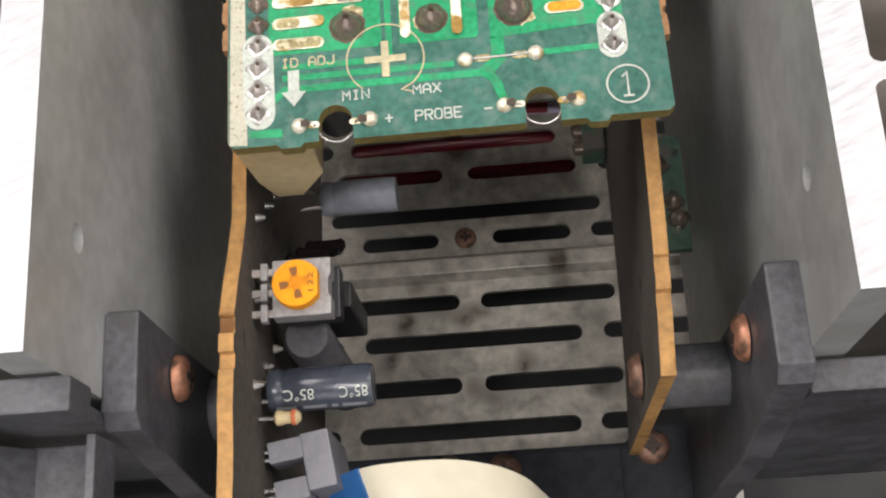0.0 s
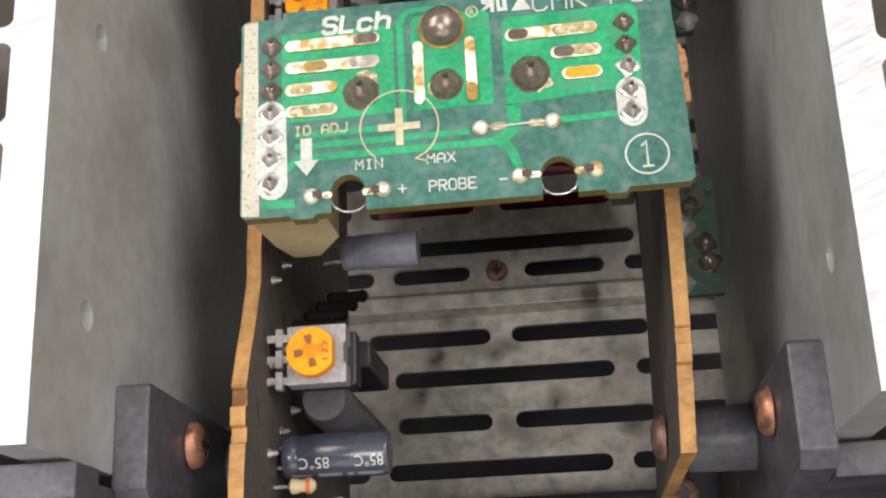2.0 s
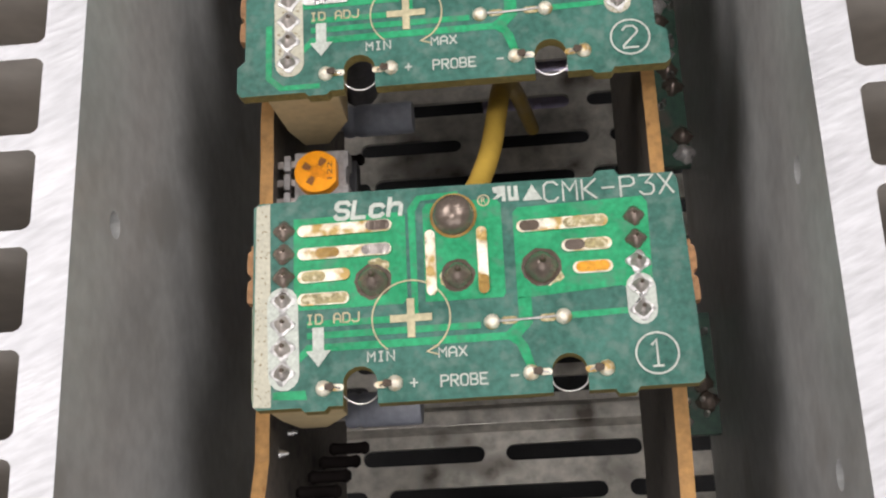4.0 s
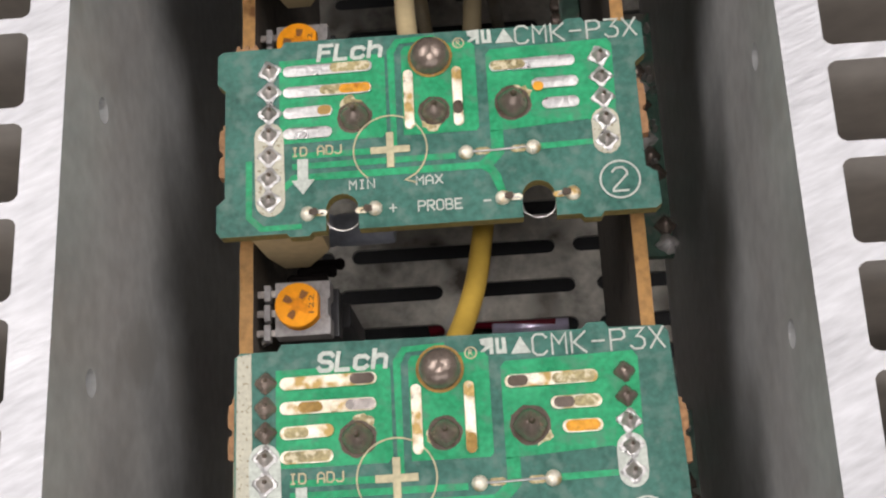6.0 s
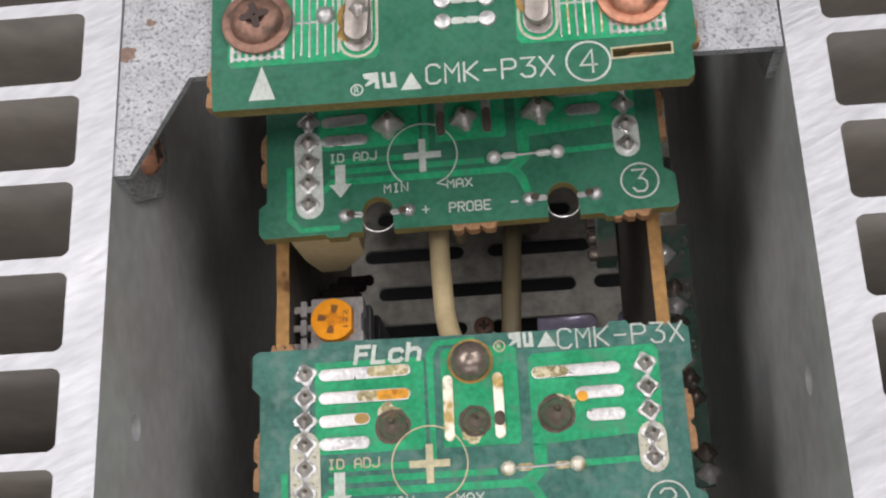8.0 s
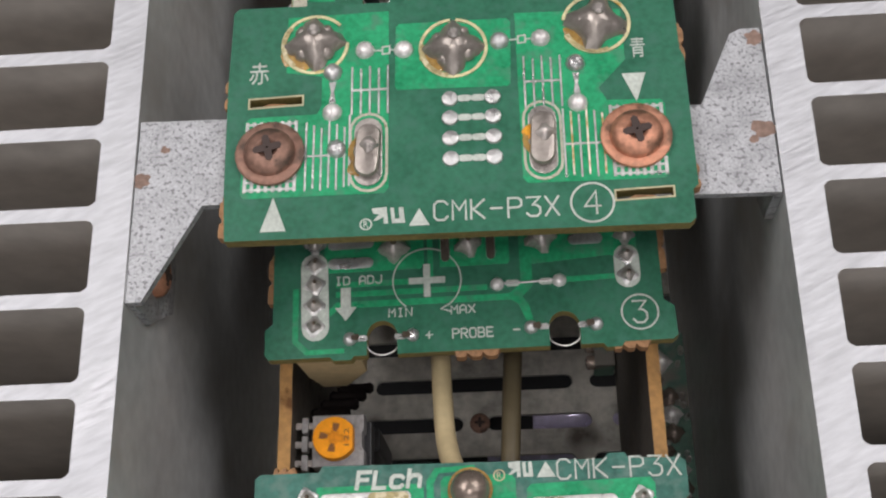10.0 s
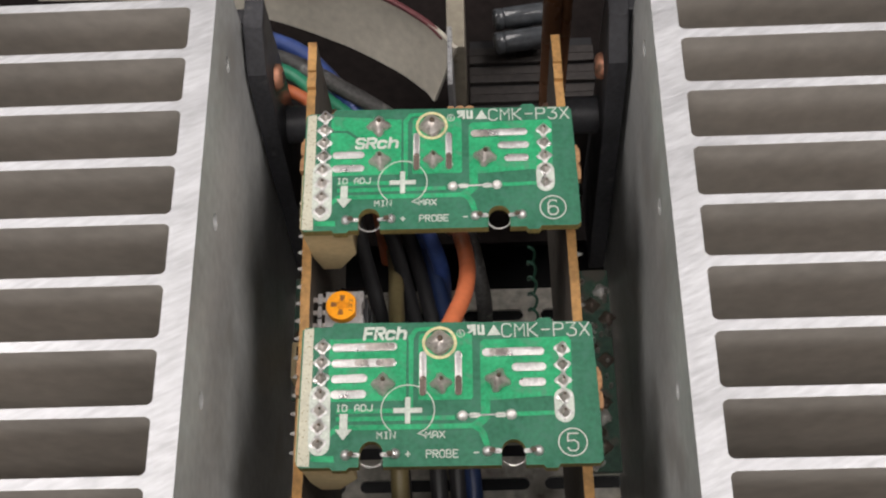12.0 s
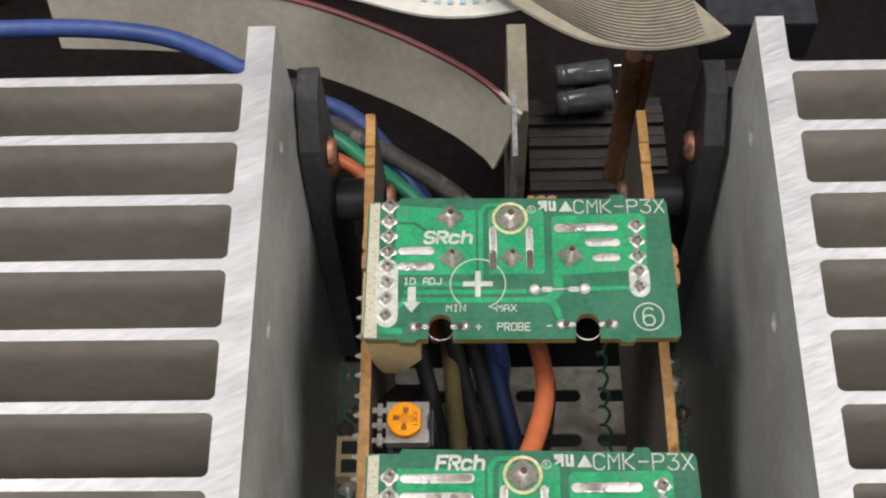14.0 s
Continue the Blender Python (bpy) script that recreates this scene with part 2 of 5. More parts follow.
def prism(pts, z0, z1, bevel=0.0, holes=(), axis="z"):
    """Polygon raised from z0 to z1, with holes through it; axis x or y lays it on its side."""
    bm = bmesh.new()
    if holes:
        loops = [[Vector((x, y, z0)) for x, y in loop] for loop in (pts, *holes)]
        vs = [bm.verts.new(v) for loop in loops for v in loop]
        for tri in tessellate_polygon(loops):
            bm.faces.new([vs[k] for k in tri])
        bmesh.ops.recalc_face_normals(bm, faces=bm.faces)
        faces = list(bm.faces)
    else:
        faces = [bm.faces.new([bm.verts.new((x, y, z0)) for x, y in pts])]
    got = bmesh.ops.extrude_face_region(bm, geom=faces)
    bmesh.ops.translate(bm, vec=(0, 0, z1 - z0), verts=[v for v in got["geom"] if isinstance(v, bmesh.types.BMVert)])
    bmesh.ops.recalc_face_normals(bm, faces=bm.faces)
    if bevel:
        es = [e for e in bm.edges if len(e.link_faces) == 2 and e.calc_face_angle(0) > 0.6]
        bmesh.ops.bevel(bm, geom=es, offset=bevel, segments=2, affect="EDGES", profile=0.6)
    if axis == "x":
        for v in bm.verts:
            v.co = Vector((v.co.z, v.co.x, v.co.y))
    if axis == "y":
        for v in bm.verts:
            v.co = Vector((v.co.x, v.co.z, v.co.y))
    if axis != "z":
        bmesh.ops.recalc_face_normals(bm, faces=bm.faces)
    return bm


def box(x0, x1, y0, y1, z0, z1, bevel=0.0):
    return prism([(x0, y0), (x1, y0), (x1, y1), (x0, y1)], z0, z1, bevel)


def pill(x0, y0, x1, y1, r, n=7):
    """Outline of a bar with round ends from one point to another."""
    a = math.atan2(y1 - y0, x1 - x0)
    pts = [(x1 + r * math.cos(a - math.pi / 2 + math.pi * i / n), y1 + r * math.sin(a - math.pi / 2 + math.pi * i / n)) for i in range(n + 1)]
    return pts + [(x0 + r * math.cos(a + math.pi / 2 + math.pi * i / n), y0 + r * math.sin(a + math.pi / 2 + math.pi * i / n)) for i in range(n + 1)]


def ring_pts(x, y, r, n=24, start=0.0, sweep=360.0):
    return [(x + r * math.cos(radians(start + sweep * i / n)), y + r * math.sin(radians(start + sweep * i / n))) for i in range(n if sweep == 360 else n + 1)]


def arc_band(x, y, r, w, z0, z1, start=0.0, sweep=360.0, n=40):
    bm = bmesh.new()
    rows = []
    for i in range(n + 1):
        a = radians(start + sweep * i / n)
        c, s = math.cos(a), math.sin(a)
        rows.append([bm.verts.new((x + (r + k * w / 2) * c, y + (r + k * w / 2) * s, z)) for k, z in ((-1, z0), (-1, z1), (1, z1), (1, z0))])
    for p, q in zip(rows, rows[1:]):
        for k in range(4):
            bm.faces.new((p[k], p[(k + 1) % 4], q[(k + 1) % 4], q[k]))
    if sweep == 360:
        bmesh.ops.remove_doubles(bm, verts=bm.verts, dist=1e-5)
    bmesh.ops.recalc_face_normals(bm, faces=bm.faces)
    return bm


def lathe(profile, x=0, y=0, z=0, n=24, axis="z", wobble=0.0, star=0.0, seed=0, cut=0.0):
    """Round body from (radius, height) pairs. star pulls it into four points, wobble roughens it."""
    bm = bmesh.new()
    rnd = random.Random(seed)
    ph = rnd.uniform(-0.25, 0.25) if star else 0
    rows = []
    for k, (r, h) in enumerate(profile):
        fade = 1 - k / max(1, len(profile) - 1)
        row = []
        for i in range(n):
            a = 2 * math.pi * i / n
            q = r * (1 + star * fade * math.cos(4 * (a + ph)) + wobble * rnd.uniform(-1, 1))
            row.append(bm.verts.new((q * math.cos(a), q * math.sin(a), h)))
        rows.append(row)
    for p, q in zip(rows, rows[1:]):
        for i in range(n):
            bm.faces.new((p[i], p[(i + 1) % n], q[(i + 1) % n], q[i]))
    bm.faces.new(rows[0][::-1])
    bm.faces.new(rows[-1])
    bmesh.ops.recalc_face_normals(bm, faces=bm.faces)
    for v in bm.verts:
        c = v.co.copy()
        if axis == "x":
            c = Vector((c.z, c.x, c.y))
        if axis == "-x":
            c = Vector((-c.z, c.x, c.y))
        if axis == "y":
            c = Vector((c.x, c.z, c.y))
        v.co = c + Vector((x, y, z))
    return bm


def smooth_path(pts, steps=10):
    pts = [Vector(p) for p in pts]
    ext = [2 * pts[0] - pts[1], *pts, 2 * pts[-1] - pts[-2]]
    out = []
    for a, b, c, d in zip(ext, ext[1:], ext[2:], ext[3:]):
        for i in range(steps):
            t = i / steps
            out.append(0.5 * (2 * b + (c - a) * t + (2 * a - 5 * b + 4 * c - d) * t * t + (3 * b - a - 3 * c + d) * t ** 3))
    return out + [pts[-1]]


def tube(pts, r, n=12, steps=10):
    path = smooth_path(pts, steps)
    bm = bmesh.new()
    side = None
    rows = []
    for i, p in enumerate(path):
        d = (path[min(i + 1, len(path) - 1)] - path[max(i - 1, 0)]).normalized()
        if side is None:
            side = d.orthogonal().normalized()
        side = (side - d * side.dot(d)).normalized()
        up = d.cross(side)
        rows.append([bm.verts.new(p + r * (math.cos(2 * math.pi * k / n) * side + math.sin(2 * math.pi * k / n) * up)) for k in range(n)])
    for p, q in zip(rows, rows[1:]):
        for k in range(n):
            bm.faces.new((p[k], p[(k + 1) % n], q[(k + 1) % n], q[k]))
    bm.faces.new(rows[0][::-1])
    bm.faces.new(rows[-1])
    bmesh.ops.recalc_face_normals(bm, faces=bm.faces)
    return bm


def band(pts, sides, width, thick, ridges=0, steps=12):
    """Flat cable along pts; sides: the direction of its width at each point. ridges: round conductors across it."""
    path, across = smooth_path(pts, steps), smooth_path(sides, steps)
    bm = bmesh.new()
    rows = []
    m = max(2, ridges * 4 if ridges else 2)
    for i, p in enumerate(path):
        d = (path[min(i + 1, len(path) - 1)] - path[max(i - 1, 0)]).normalized()
        s = (across[i] - d * across[i].dot(d)).normalized()
        up = d.cross(s)
        top, low = [], []
        for k in range(m + 1):
            u = k / m
            h = thick / 2 * (0.95 + 0.05 * abs(math.sin(math.pi * ridges * u))) if ridges else thick / 2
            top.append(bm.verts.new(p + s * width * (u - 0.5) + up * h))
            low.append(bm.verts.new(p + s * width * (u - 0.5) - up * h))
        rows.append(top + low[::-1])
    for p, q in zip(rows, rows[1:]):
        for k in range(len(p)):
            bm.faces.new((p[k], p[(k + 1) % len(p)], q[(k + 1) % len(p)], q[k]))
    bm.faces.new(rows[0][::-1])
    bm.faces.new(rows[-1])
    bmesh.ops.recalc_face_normals(bm, faces=bm.faces)
    return bm


def join(*bms):
    out = bms[0]
    for b in bms[1:]:
        me = bpy.data.meshes.new("joined")
        b.to_mesh(me)
        b.free()
        out.from_mesh(me)
        bpy.data.meshes.remove(me)
    return out


def writing(body, x0, x1, y0, y1, z, thick=0.006, thin=-0.012, lean=0.0, mirror=False, turn=0.0):
    """Letters that fill the box x0..x1, y0..y1 at height z."""
    cu = bpy.data.curves.new("letters", "FONT")
    cu.body, cu.size, cu.offset, cu.shear, cu.resolution_u = body, 1.0, thin, lean, 3
    cu.extrude = 0.02
    ob = bpy.data.objects.new("letters", cu)
    scene.collection.objects.link(ob)
    dg = bpy.context.evaluated_depsgraph_get()
    me = bpy.data.meshes.new_from_object(ob.evaluated_get(dg))
    bpy.data.objects.remove(ob)
    bpy.data.curves.remove(cu)
    bm = bmesh.new()
    bm.from_mesh(me)
    bpy.data.meshes.remove(me)
    xs, ys = [v.co.x for v in bm.verts], [v.co.y for v in bm.verts]
    ax, bx, ay, by = min(xs), max(xs), min(ys), max(ys)
    for v in bm.verts:
        u, w = (v.co.x - ax) / (bx - ax), (v.co.y - ay) / (by - ay)
        if turn:
            u, w = (w, 1 - u) if turn > 0 else (1 - w, u)
        v.co = Vector((x0 + (x1 - x0) * (1 - u if mirror else u), y0 + (y1 - y0) * w, z + (thick if v.co.z > 0 else 0)))
    return bm

# single-line letters of the printed legend, on a field 4 wide and 6 high
GLYPHS = {
    "C": "4,5 3,6 1,6 0,5 0,1 1,0 3,0 4,1", "M": "0,0 0,6 2,3 4,6 4,0", "K": "0,0 0,6|4,6 0.6,3 4,0", "-": "0.3,3 3.7,3",
    "P": "0,0 0,6 3,6 4,5.2 4,3.7 3,3 0.5,3", "3": "0,6 4,6 1.8,3.6 3,3.5 4,2.6 4,1 3,0 1,0 0,1", "X": "0,0 4,6|0,6 4,0",
    "I": "1,6 3,6|2,5.6 2,0.4|1,0 3,0", "D": "0,0 0,6 2.8,6 4,4.8 4,1.2 2.8,0 0,0", "A": "0,0 0,4.5 1.3,6 2.7,6 4,4.5 4,0|0.5,2.4 3.5,2.4",
    "J": "4,6 4,1 3,0 1,0 0,1", "N": "0,0 0,6 4,0 4,6", "R": "0,0 0,6 3,6 4,5.2 4,3.7 3,3 0.5,3|2,2.6 4,0",
    "O": "1,0 0,1 0,5 1,6 3,6 4,5 4,1 3,0 1,0", "B": "0,0 0,6 3,6 3.7,5.3 3.7,3.8 3,3 4,2.2 4,0.9 3,0 0,0|0.5,3 2.6,3",
    "E": "4,6 0,6 0,0 4,0|0.5,3 3.2,3", "S": "4,5 3.2,6 0.8,6 0,5.2 0,4 0.8,3.2 3.2,2.8 4,2 4,0.8 3.2,0 0.8,0 0,1", "L": "0,6 0,0 3.6,0",
    "F": "0,0 0,6 4,6|0.6,3.2 3.2,3.2", "c": "3.8,3.4 3,4.2 0.8,4.2 0,3.4 0,0.8 0.8,0 3,0 3.8,0.8", "h": "0,0 0,6.2|0.6,3.6 1.2,4.2 3,4.2 3.8,3.4 3.8,0",
    "1": "0.8,5 2,6 2,0|0.8,0 3.2,0", "2": "0,5 1,6 3,6 4,5 4,4.2 0,0.6 0,0 4,0", "4": "3,0 3,6 0,2 4,2", "5": "4,6 0.3,6 0,3.4 2.8,3.6 4,2.6 4,1 3,0 1,0 0,1",
    "6": "3.6,5.4 2.8,6 1.2,6 0,4.6 0,1 1,0 3,0 4,1 4,2.4 3,3.4 1,3.4 0.4,2.8", "+": "0,3 4,3|2,1 2,5",
}


def stroke(pts, w):
    """Outline of a line of width w along pts, with mitred bends and blunt ends."""
    pts = [Vector((x, y)) for x, y in pts]
    left, right = [], []
    for i, p in enumerate(pts):
        a = (p - pts[i - 1]).normalized() if i else None
        b = (pts[i + 1] - p).normalized() if i + 1 < len(pts) else None
        d = ((a or b) + (b or a)).normalized()
        nrm = Vector((-d.y, d.x))
        k = min(1.7, 1 / max(0.3, d.dot(a or b))) * w / 2
        if a is None or b is None:
            p = p + d * w * (0.35 if b is None else -0.35)
        left.append(p + nrm * k)
        right.append(p - nrm * k)
    return [(q.x, q.y) for q in left + right[::-1]]


def lettering(body, x0, x1, y0, y1, z, w=0.016, lean=0.0, top=0.012):
    """Legend drawn with a pen of width w, filling the box x0..x1, y0..y1."""
    step = 5.6
    sx, sy = (x1 - x0 - w) / (step * len(body) - step + 4), (y1 - y0 - w) / 6
    out = []
    for i, ch in enumerate(body):
        for line in GLYPHS.get(ch, "").split("|"):
            if line:
                pts = [tuple(float(c) for c in q.split(",")) for q in line.split()]
                pts = [(x0 + w / 2 + sx * (u + step * i) + lean * (sy * v), y0 + w / 2 + sy * v) for u, v in pts]
                out.append(prism(stroke(pts, w), z, top + 0.0004 * (len(out) % 5)))
    return join(*out)


# ---- structure: two heat sinks, chassis ----
SINK_TOP, SINK_LOW = 12.18, 2.2
Y0, Y1 = 2.67, 25.65
FIN_Y = [12.60 + (1.003 if k < 0 else 1.01) * k for k in range(-9, 13)]


def heat_sink(s, inner, toe, shift, hole_rows):
    """s: the side; inner: the wall's inner face half way along; toe: how it opens towards the far end."""
    outer = inner + 0.41
    ob = thing("heat_sink", (0, 0, 0), "grey aluminium heat sink with saw-cut top and long fins", "heat sink", "heat sinks", turn=0)

    def toed(bm):
        for v in bm.verts:
            v.co.x += s * toe * (v.co.y - 14.16)
        return bm

    holes = [ring_pts(y, 11.08, 0.15, 18) for y in hole_rows]
    bm = prism([(Y0, SINK_LOW), (Y1, SINK_LOW), (Y1, SINK_TOP), (Y0, SINK_TOP)], s * inner, s * outer, 0, holes, "x")
    for f in bm.faces:
        f.material_index = 1 if f.normal.z > 0.9 and f.calc_center_median().z > SINK_TOP - 0.01 else 0
    part("base_plate", toed(bm), ANODISED, ob, "smooth grey anodised inner wall with drilled holes", mat2=CUT_ALU)
    w = 0.085
    for y in FIN_Y:
        y += shift
        pts = [(outer - 0.002, y - w - 0.07), (outer + 0.03, y - w - 0.025), (outer + 0.08, y - w), (8.6, y - w + 0.01), (8.6, y + w - 0.01), (outer + 0.08, y + w), (outer + 0.03, y + w + 0.025), (outer - 0.002, y + w + 0.07)]
        bm = prism([(s * x, yy) for x, yy in pts], SINK_LOW, SINK_TOP)
        for f in bm.faces:
            f.material_index = 1 if f.normal.z > 0.9 else 0
        part("fin", toed(bm), FIN_GREY, ob, mat2=CUT_ALU)
    return ob


heat_sink(-1, 3.52, 0.002, -0.01, (4.08, 7.08, 10.10, 18.17, 21.18, 24.24))
heat_sink(1, 3.54, 0.005, 0.03, (4.12, 7.16, 10.18, 18.13, 21.21, 24.26))

# slotted steel tray under the boards, with rows of stadium slots
FLOOR_Z = 0.6
SLOT_ROWS = [(4.72, ((-3.6, -2.6), (-2.1, -0.38), (0.0, 2.5), (2.9, 4.0))), (5.55, ((-3.9, -2.5), (-2.14, 1.84), (2.2, 4.0))), (6.28, ((-3.8, -2.9), (-2.6, -0.34), (0.02, 2.5), (2.9, 4.0))), (7.5, ((-3.9, -2.45), (-2.12, -0.66), (0.32, 1.8), (2.15, 3.6)))]
WIDE, SPLIT = ((-3.9, -2.6), (-2.29, 1.68), (2.0, 3.9)), ((-3.8, -2.85), (-2.55, -0.52), (-0.07, 2.02), (2.4, 3.9))
SLOT_ROWS += [(3.9, WIDE), (8.03, ((-3.9, -2.9), (-2.7, 2.4))), (8.82, SPLIT), (9.45, WIDE), (10.07, SPLIT)]
SLOT_ROWS += [(10.85 + 0.8 * k, SPLIT if k % 2 == 0 else WIDE) for k in range(16)]
SLOT_ROWS += [(23.9, ((-2.2, -0.4), (0.2, 1.7), (2.1, 3.4)))]
slots = [pill(a + 0.16, y, b - 0.16, y, 0.15, 6) for y, runs in SLOT_ROWS for a, b in runs]
tray = thing("chassis_tray", (0, 0, 0), "dirty slotted steel chassis tray under the boards", "chassis", kind="structure")
part("slotted_sheet", prism([(-4.3, 1.4), (4.3, 1.4), (4.3, 24.6), (-4.3, 24.6)], FLOOR_Z - 0.1, FLOOR_Z, 0, slots), ZINC_FLOOR, tray)
for y in (7.08,):
    part("pressed_ridge", prism([(y - 0.42, FLOOR_Z + 0.002), (y - 0.3, FLOOR_Z + 0.22), (y - 0.02, FLOOR_Z + 0.22), (y + 0.1, FLOOR_Z + 0.002)], -4.2, 4.2, 0.02, axis="x"), ZINC_FLOOR, tray)
# Base and unseen walls added near black; the shade is in their colour.
ground = thing("chassis_floor", (0, 0, 0), "near-black base under the tray, shade put into its colour", "chassis", kind="structure")
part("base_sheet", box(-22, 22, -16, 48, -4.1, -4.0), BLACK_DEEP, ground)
case = thing("case_wall", (0, 0, 0), "unseen near-black walls added to close the amplifier case", "chassis", kind="structure")
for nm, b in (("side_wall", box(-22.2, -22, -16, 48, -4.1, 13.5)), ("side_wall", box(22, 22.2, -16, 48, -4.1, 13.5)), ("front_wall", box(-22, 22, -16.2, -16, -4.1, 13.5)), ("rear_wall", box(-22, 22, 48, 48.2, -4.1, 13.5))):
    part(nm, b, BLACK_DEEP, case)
# red bus wires and parts glimpsed through the slots
for x0, x1, y, z in ((-2.4, 2.4, 8.95, -0.05), (-2.6, 2.2, 9.6, -0.05), (-0.9, 1.6, 10.5, -0.3)):
    ob = thing("red_cable", (0, y, z), "dark red insulated cable lying under the slotted tray", "cable", "red cables")
    part("jacket", tube([(x0, 0, 0), (0, 0.1, 0.05), (x1, -0.05, 0)], 0.3), RED_PART, ob, smooth=True)

# Made-up pale rods whose colour stands for violet light glinting below the slots.
for x0, x1, y, z in ((0.35, 1.85, 10.3, -0.35), (0.3, 1.8, 9.55, -0.35), (0.85, 2.6, 14.4, -0.35), (-0.1, 2.0, 13.75, -0.35)):
    ob = thing("violet_glint", (x0, y, z), "added pale violet rod standing for light glints below the tray slots", "component", "violet parts")
    part("sleeve", lathe([(0.24, 0), (0.28, 0.05), (0.28, x1 - x0 - 0.05), (0.24, x1 - x0)], 0, 0, 0, 20, "x"), VIOLET_GLINT, ob, smooth=True)

# ---- upright brown boards ----


def upright_board(name, line, low, faces_in):
    """line: (x, y, top) along the top edge."""
    ob = thing(name, (0, 0, 0), "upright brown phenolic circuit board with darker side faces and notched edge", "circuit board", "upright boards")
    bm = bmesh.new()
    rows = []
    for x, y, top in line:
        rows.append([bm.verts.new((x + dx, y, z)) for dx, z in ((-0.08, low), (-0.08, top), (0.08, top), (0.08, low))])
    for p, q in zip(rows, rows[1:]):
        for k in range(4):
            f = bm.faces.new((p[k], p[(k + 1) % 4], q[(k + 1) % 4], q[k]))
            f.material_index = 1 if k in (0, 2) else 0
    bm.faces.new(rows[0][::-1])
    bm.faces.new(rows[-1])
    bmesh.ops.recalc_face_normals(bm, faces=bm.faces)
    # Side faces take a much darker colour than the brown top edge.
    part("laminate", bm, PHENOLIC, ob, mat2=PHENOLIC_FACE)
    return ob


def notched(x_of, top_of, y0, y1, notches, step=0.45):
    ys = sorted({y0, y1, *[y0 + step * i for i in range(int((y1 - y0) / step) + 1)]})
    pts = []
    for y in ys:
        if any(abs(y - n) < 0.3 for n in notches):
            continue
        pts.append((x_of(y) + 0.006 * math.sin(7 * y), y, top_of(y) + 0.015 * math.sin(3.1 * y)))
    for n in notches:
        for dy, dz in ((-0.29, 0), (-0.27, -0.05), (-0.12, -0.06), (-0.10, 0.01), (0.09, 0.01), (0.11, -0.06), (0.27, -0.05), (0.29, 0)):
            pts.append((x_of(n + dy), n + dy, top_of(n + dy) + dz))
    return sorted(pts, key=lambda p: p[1])


def mixat(y, table):
    for (ya, va), (yb, vb) in zip(table, table[1:]):
        if y <= yb:
            t = max(0.0, min(1.0, (y - ya) / (yb - ya)))
            return va + (vb - va) * t
    return table[-1][1]


left_x = lambda y: mixat(y, [(1.2, -2.34), (6, -2.31), (21, -2.30), (25.9, -2.37)])  # noqa: E731
left_top = lambda y: mixat(y, [(3.7, 9.92), (4.6, 9.42), (9, 9.4), (26, 9.4)])  # noqa: E731
right_x = lambda y: mixat(y, [(2.7, 2.20), (3.9, 2.27), (5.6, 2.31), (20, 2.30), (25.9, 2.23)])  # noqa: E731
right_top = lambda y: 9.4  # noqa: E731
board_l = upright_board("upright_board", notched(left_x, left_top, 1.22, 25.88, [3.25, 24.95]), 4.4, 1)
board_r = upright_board("upright_board", notched(right_x, right_top, 2.68, 25.86, [3.72, 24.95]), 4.4, -1)
# solder tails on the outer faces
rnd = random.Random(4)
for k in range(15):
    y = 17.9 + 0.33 * k
    part("solder_tail", lathe([(0.055, 0), (0.045, 0.04), (0.03, 0.08), (0.02, 0.11)], left_x(y) - 0.08, y, 9.18 + rnd.uniform(-0.04, 0.04), 8, "-x"), SOLDER, board_l, smooth=True)
for k in range(16):
    y = 3.0 + 0.33 * k
    part("solder_tail", lathe([(0.06, 0), (0.045, 0.05), (0.02, 0.11)], left_x(y) + 0.08, y, 8.9 - 0.5 * (k % 3) + rnd.uniform(-0.1, 0.1), 8, "x"), STEEL, board_l, smooth=True)
for k in range(10):
    y = 15.2 + 0.9 * k
    part("solder_tail", lathe([(0.07, 0), (0.05, 0.05), (0.02, 0.14)], right_x(y) + 0.08, y, 8.6 + rnd.uniform(-0.3, 0.3), 8, "x"), STEEL, board_r, smooth=True)

# ---- small green boards ----
T = 0.16


def solder_joint(parent, x, y, r, dark, star, seed, lead=True, tall=0.13, mid=None):
    m = SOLDER_DARK if dark else mid or SOLDER
    q = 0.86 if r < 0.13 and not dark else 1.0
    prof = [(r * q, 0.0), (r * q * 0.93, tall * 0.2), (r * q * 0.72, tall * 0.5), (r * q * 0.42, tall * 0.82), (r * q * 0.18, tall)]
    j = part("solder_joint", lathe(prof, x, y, 0.006, 16, wobble=0.035, star=star, seed=seed), m, parent, smooth=True)
    if q < 1:
        part("pad", lathe([(r * 1.08, 0), (r * 1.04, 0.018), (r * 0.7, 0.03)], x, y, 0.004, 20, star=0.26, wobble=0.03, seed=seed + 3), TIN, j, smooth=True)
    if lead:
        part("pin_tip", lathe([(r * 0.24, 0), (r * 0.22, tall * 0.5), (r * 0.12, tall * 0.62)], x + 0.012, y + 0.012, tall * 0.72, 8), BROWN_FLUX, j, smooth=True)
    return j


def scallop_tab(parent, x, y0, y1, out):
    s = 1 if out > 0 else -1
    pts = [(x - s * 0.02, y0)]
    n = 2
    out *= 0.66
    for k in range(n):
        a, b = y0 + (y1 - y0) * k / n, y0 + (y1 - y0) * (k + 1) / n
        pts += [(x + out, a + 0.02), (x + out * 1.06, (a + b) / 2 - 0.03), (x + out * 0.9, b - 0.08), (x + out * 0.35, b - 0.055), (x + out * 0.4, b - 0.01)]
    pts += [(x - s * 0.02, y1)]
    part("break_off_tab", prism(pts, -T, -0.012, 0), TAB, parent, "rough brown broken laminate edge")


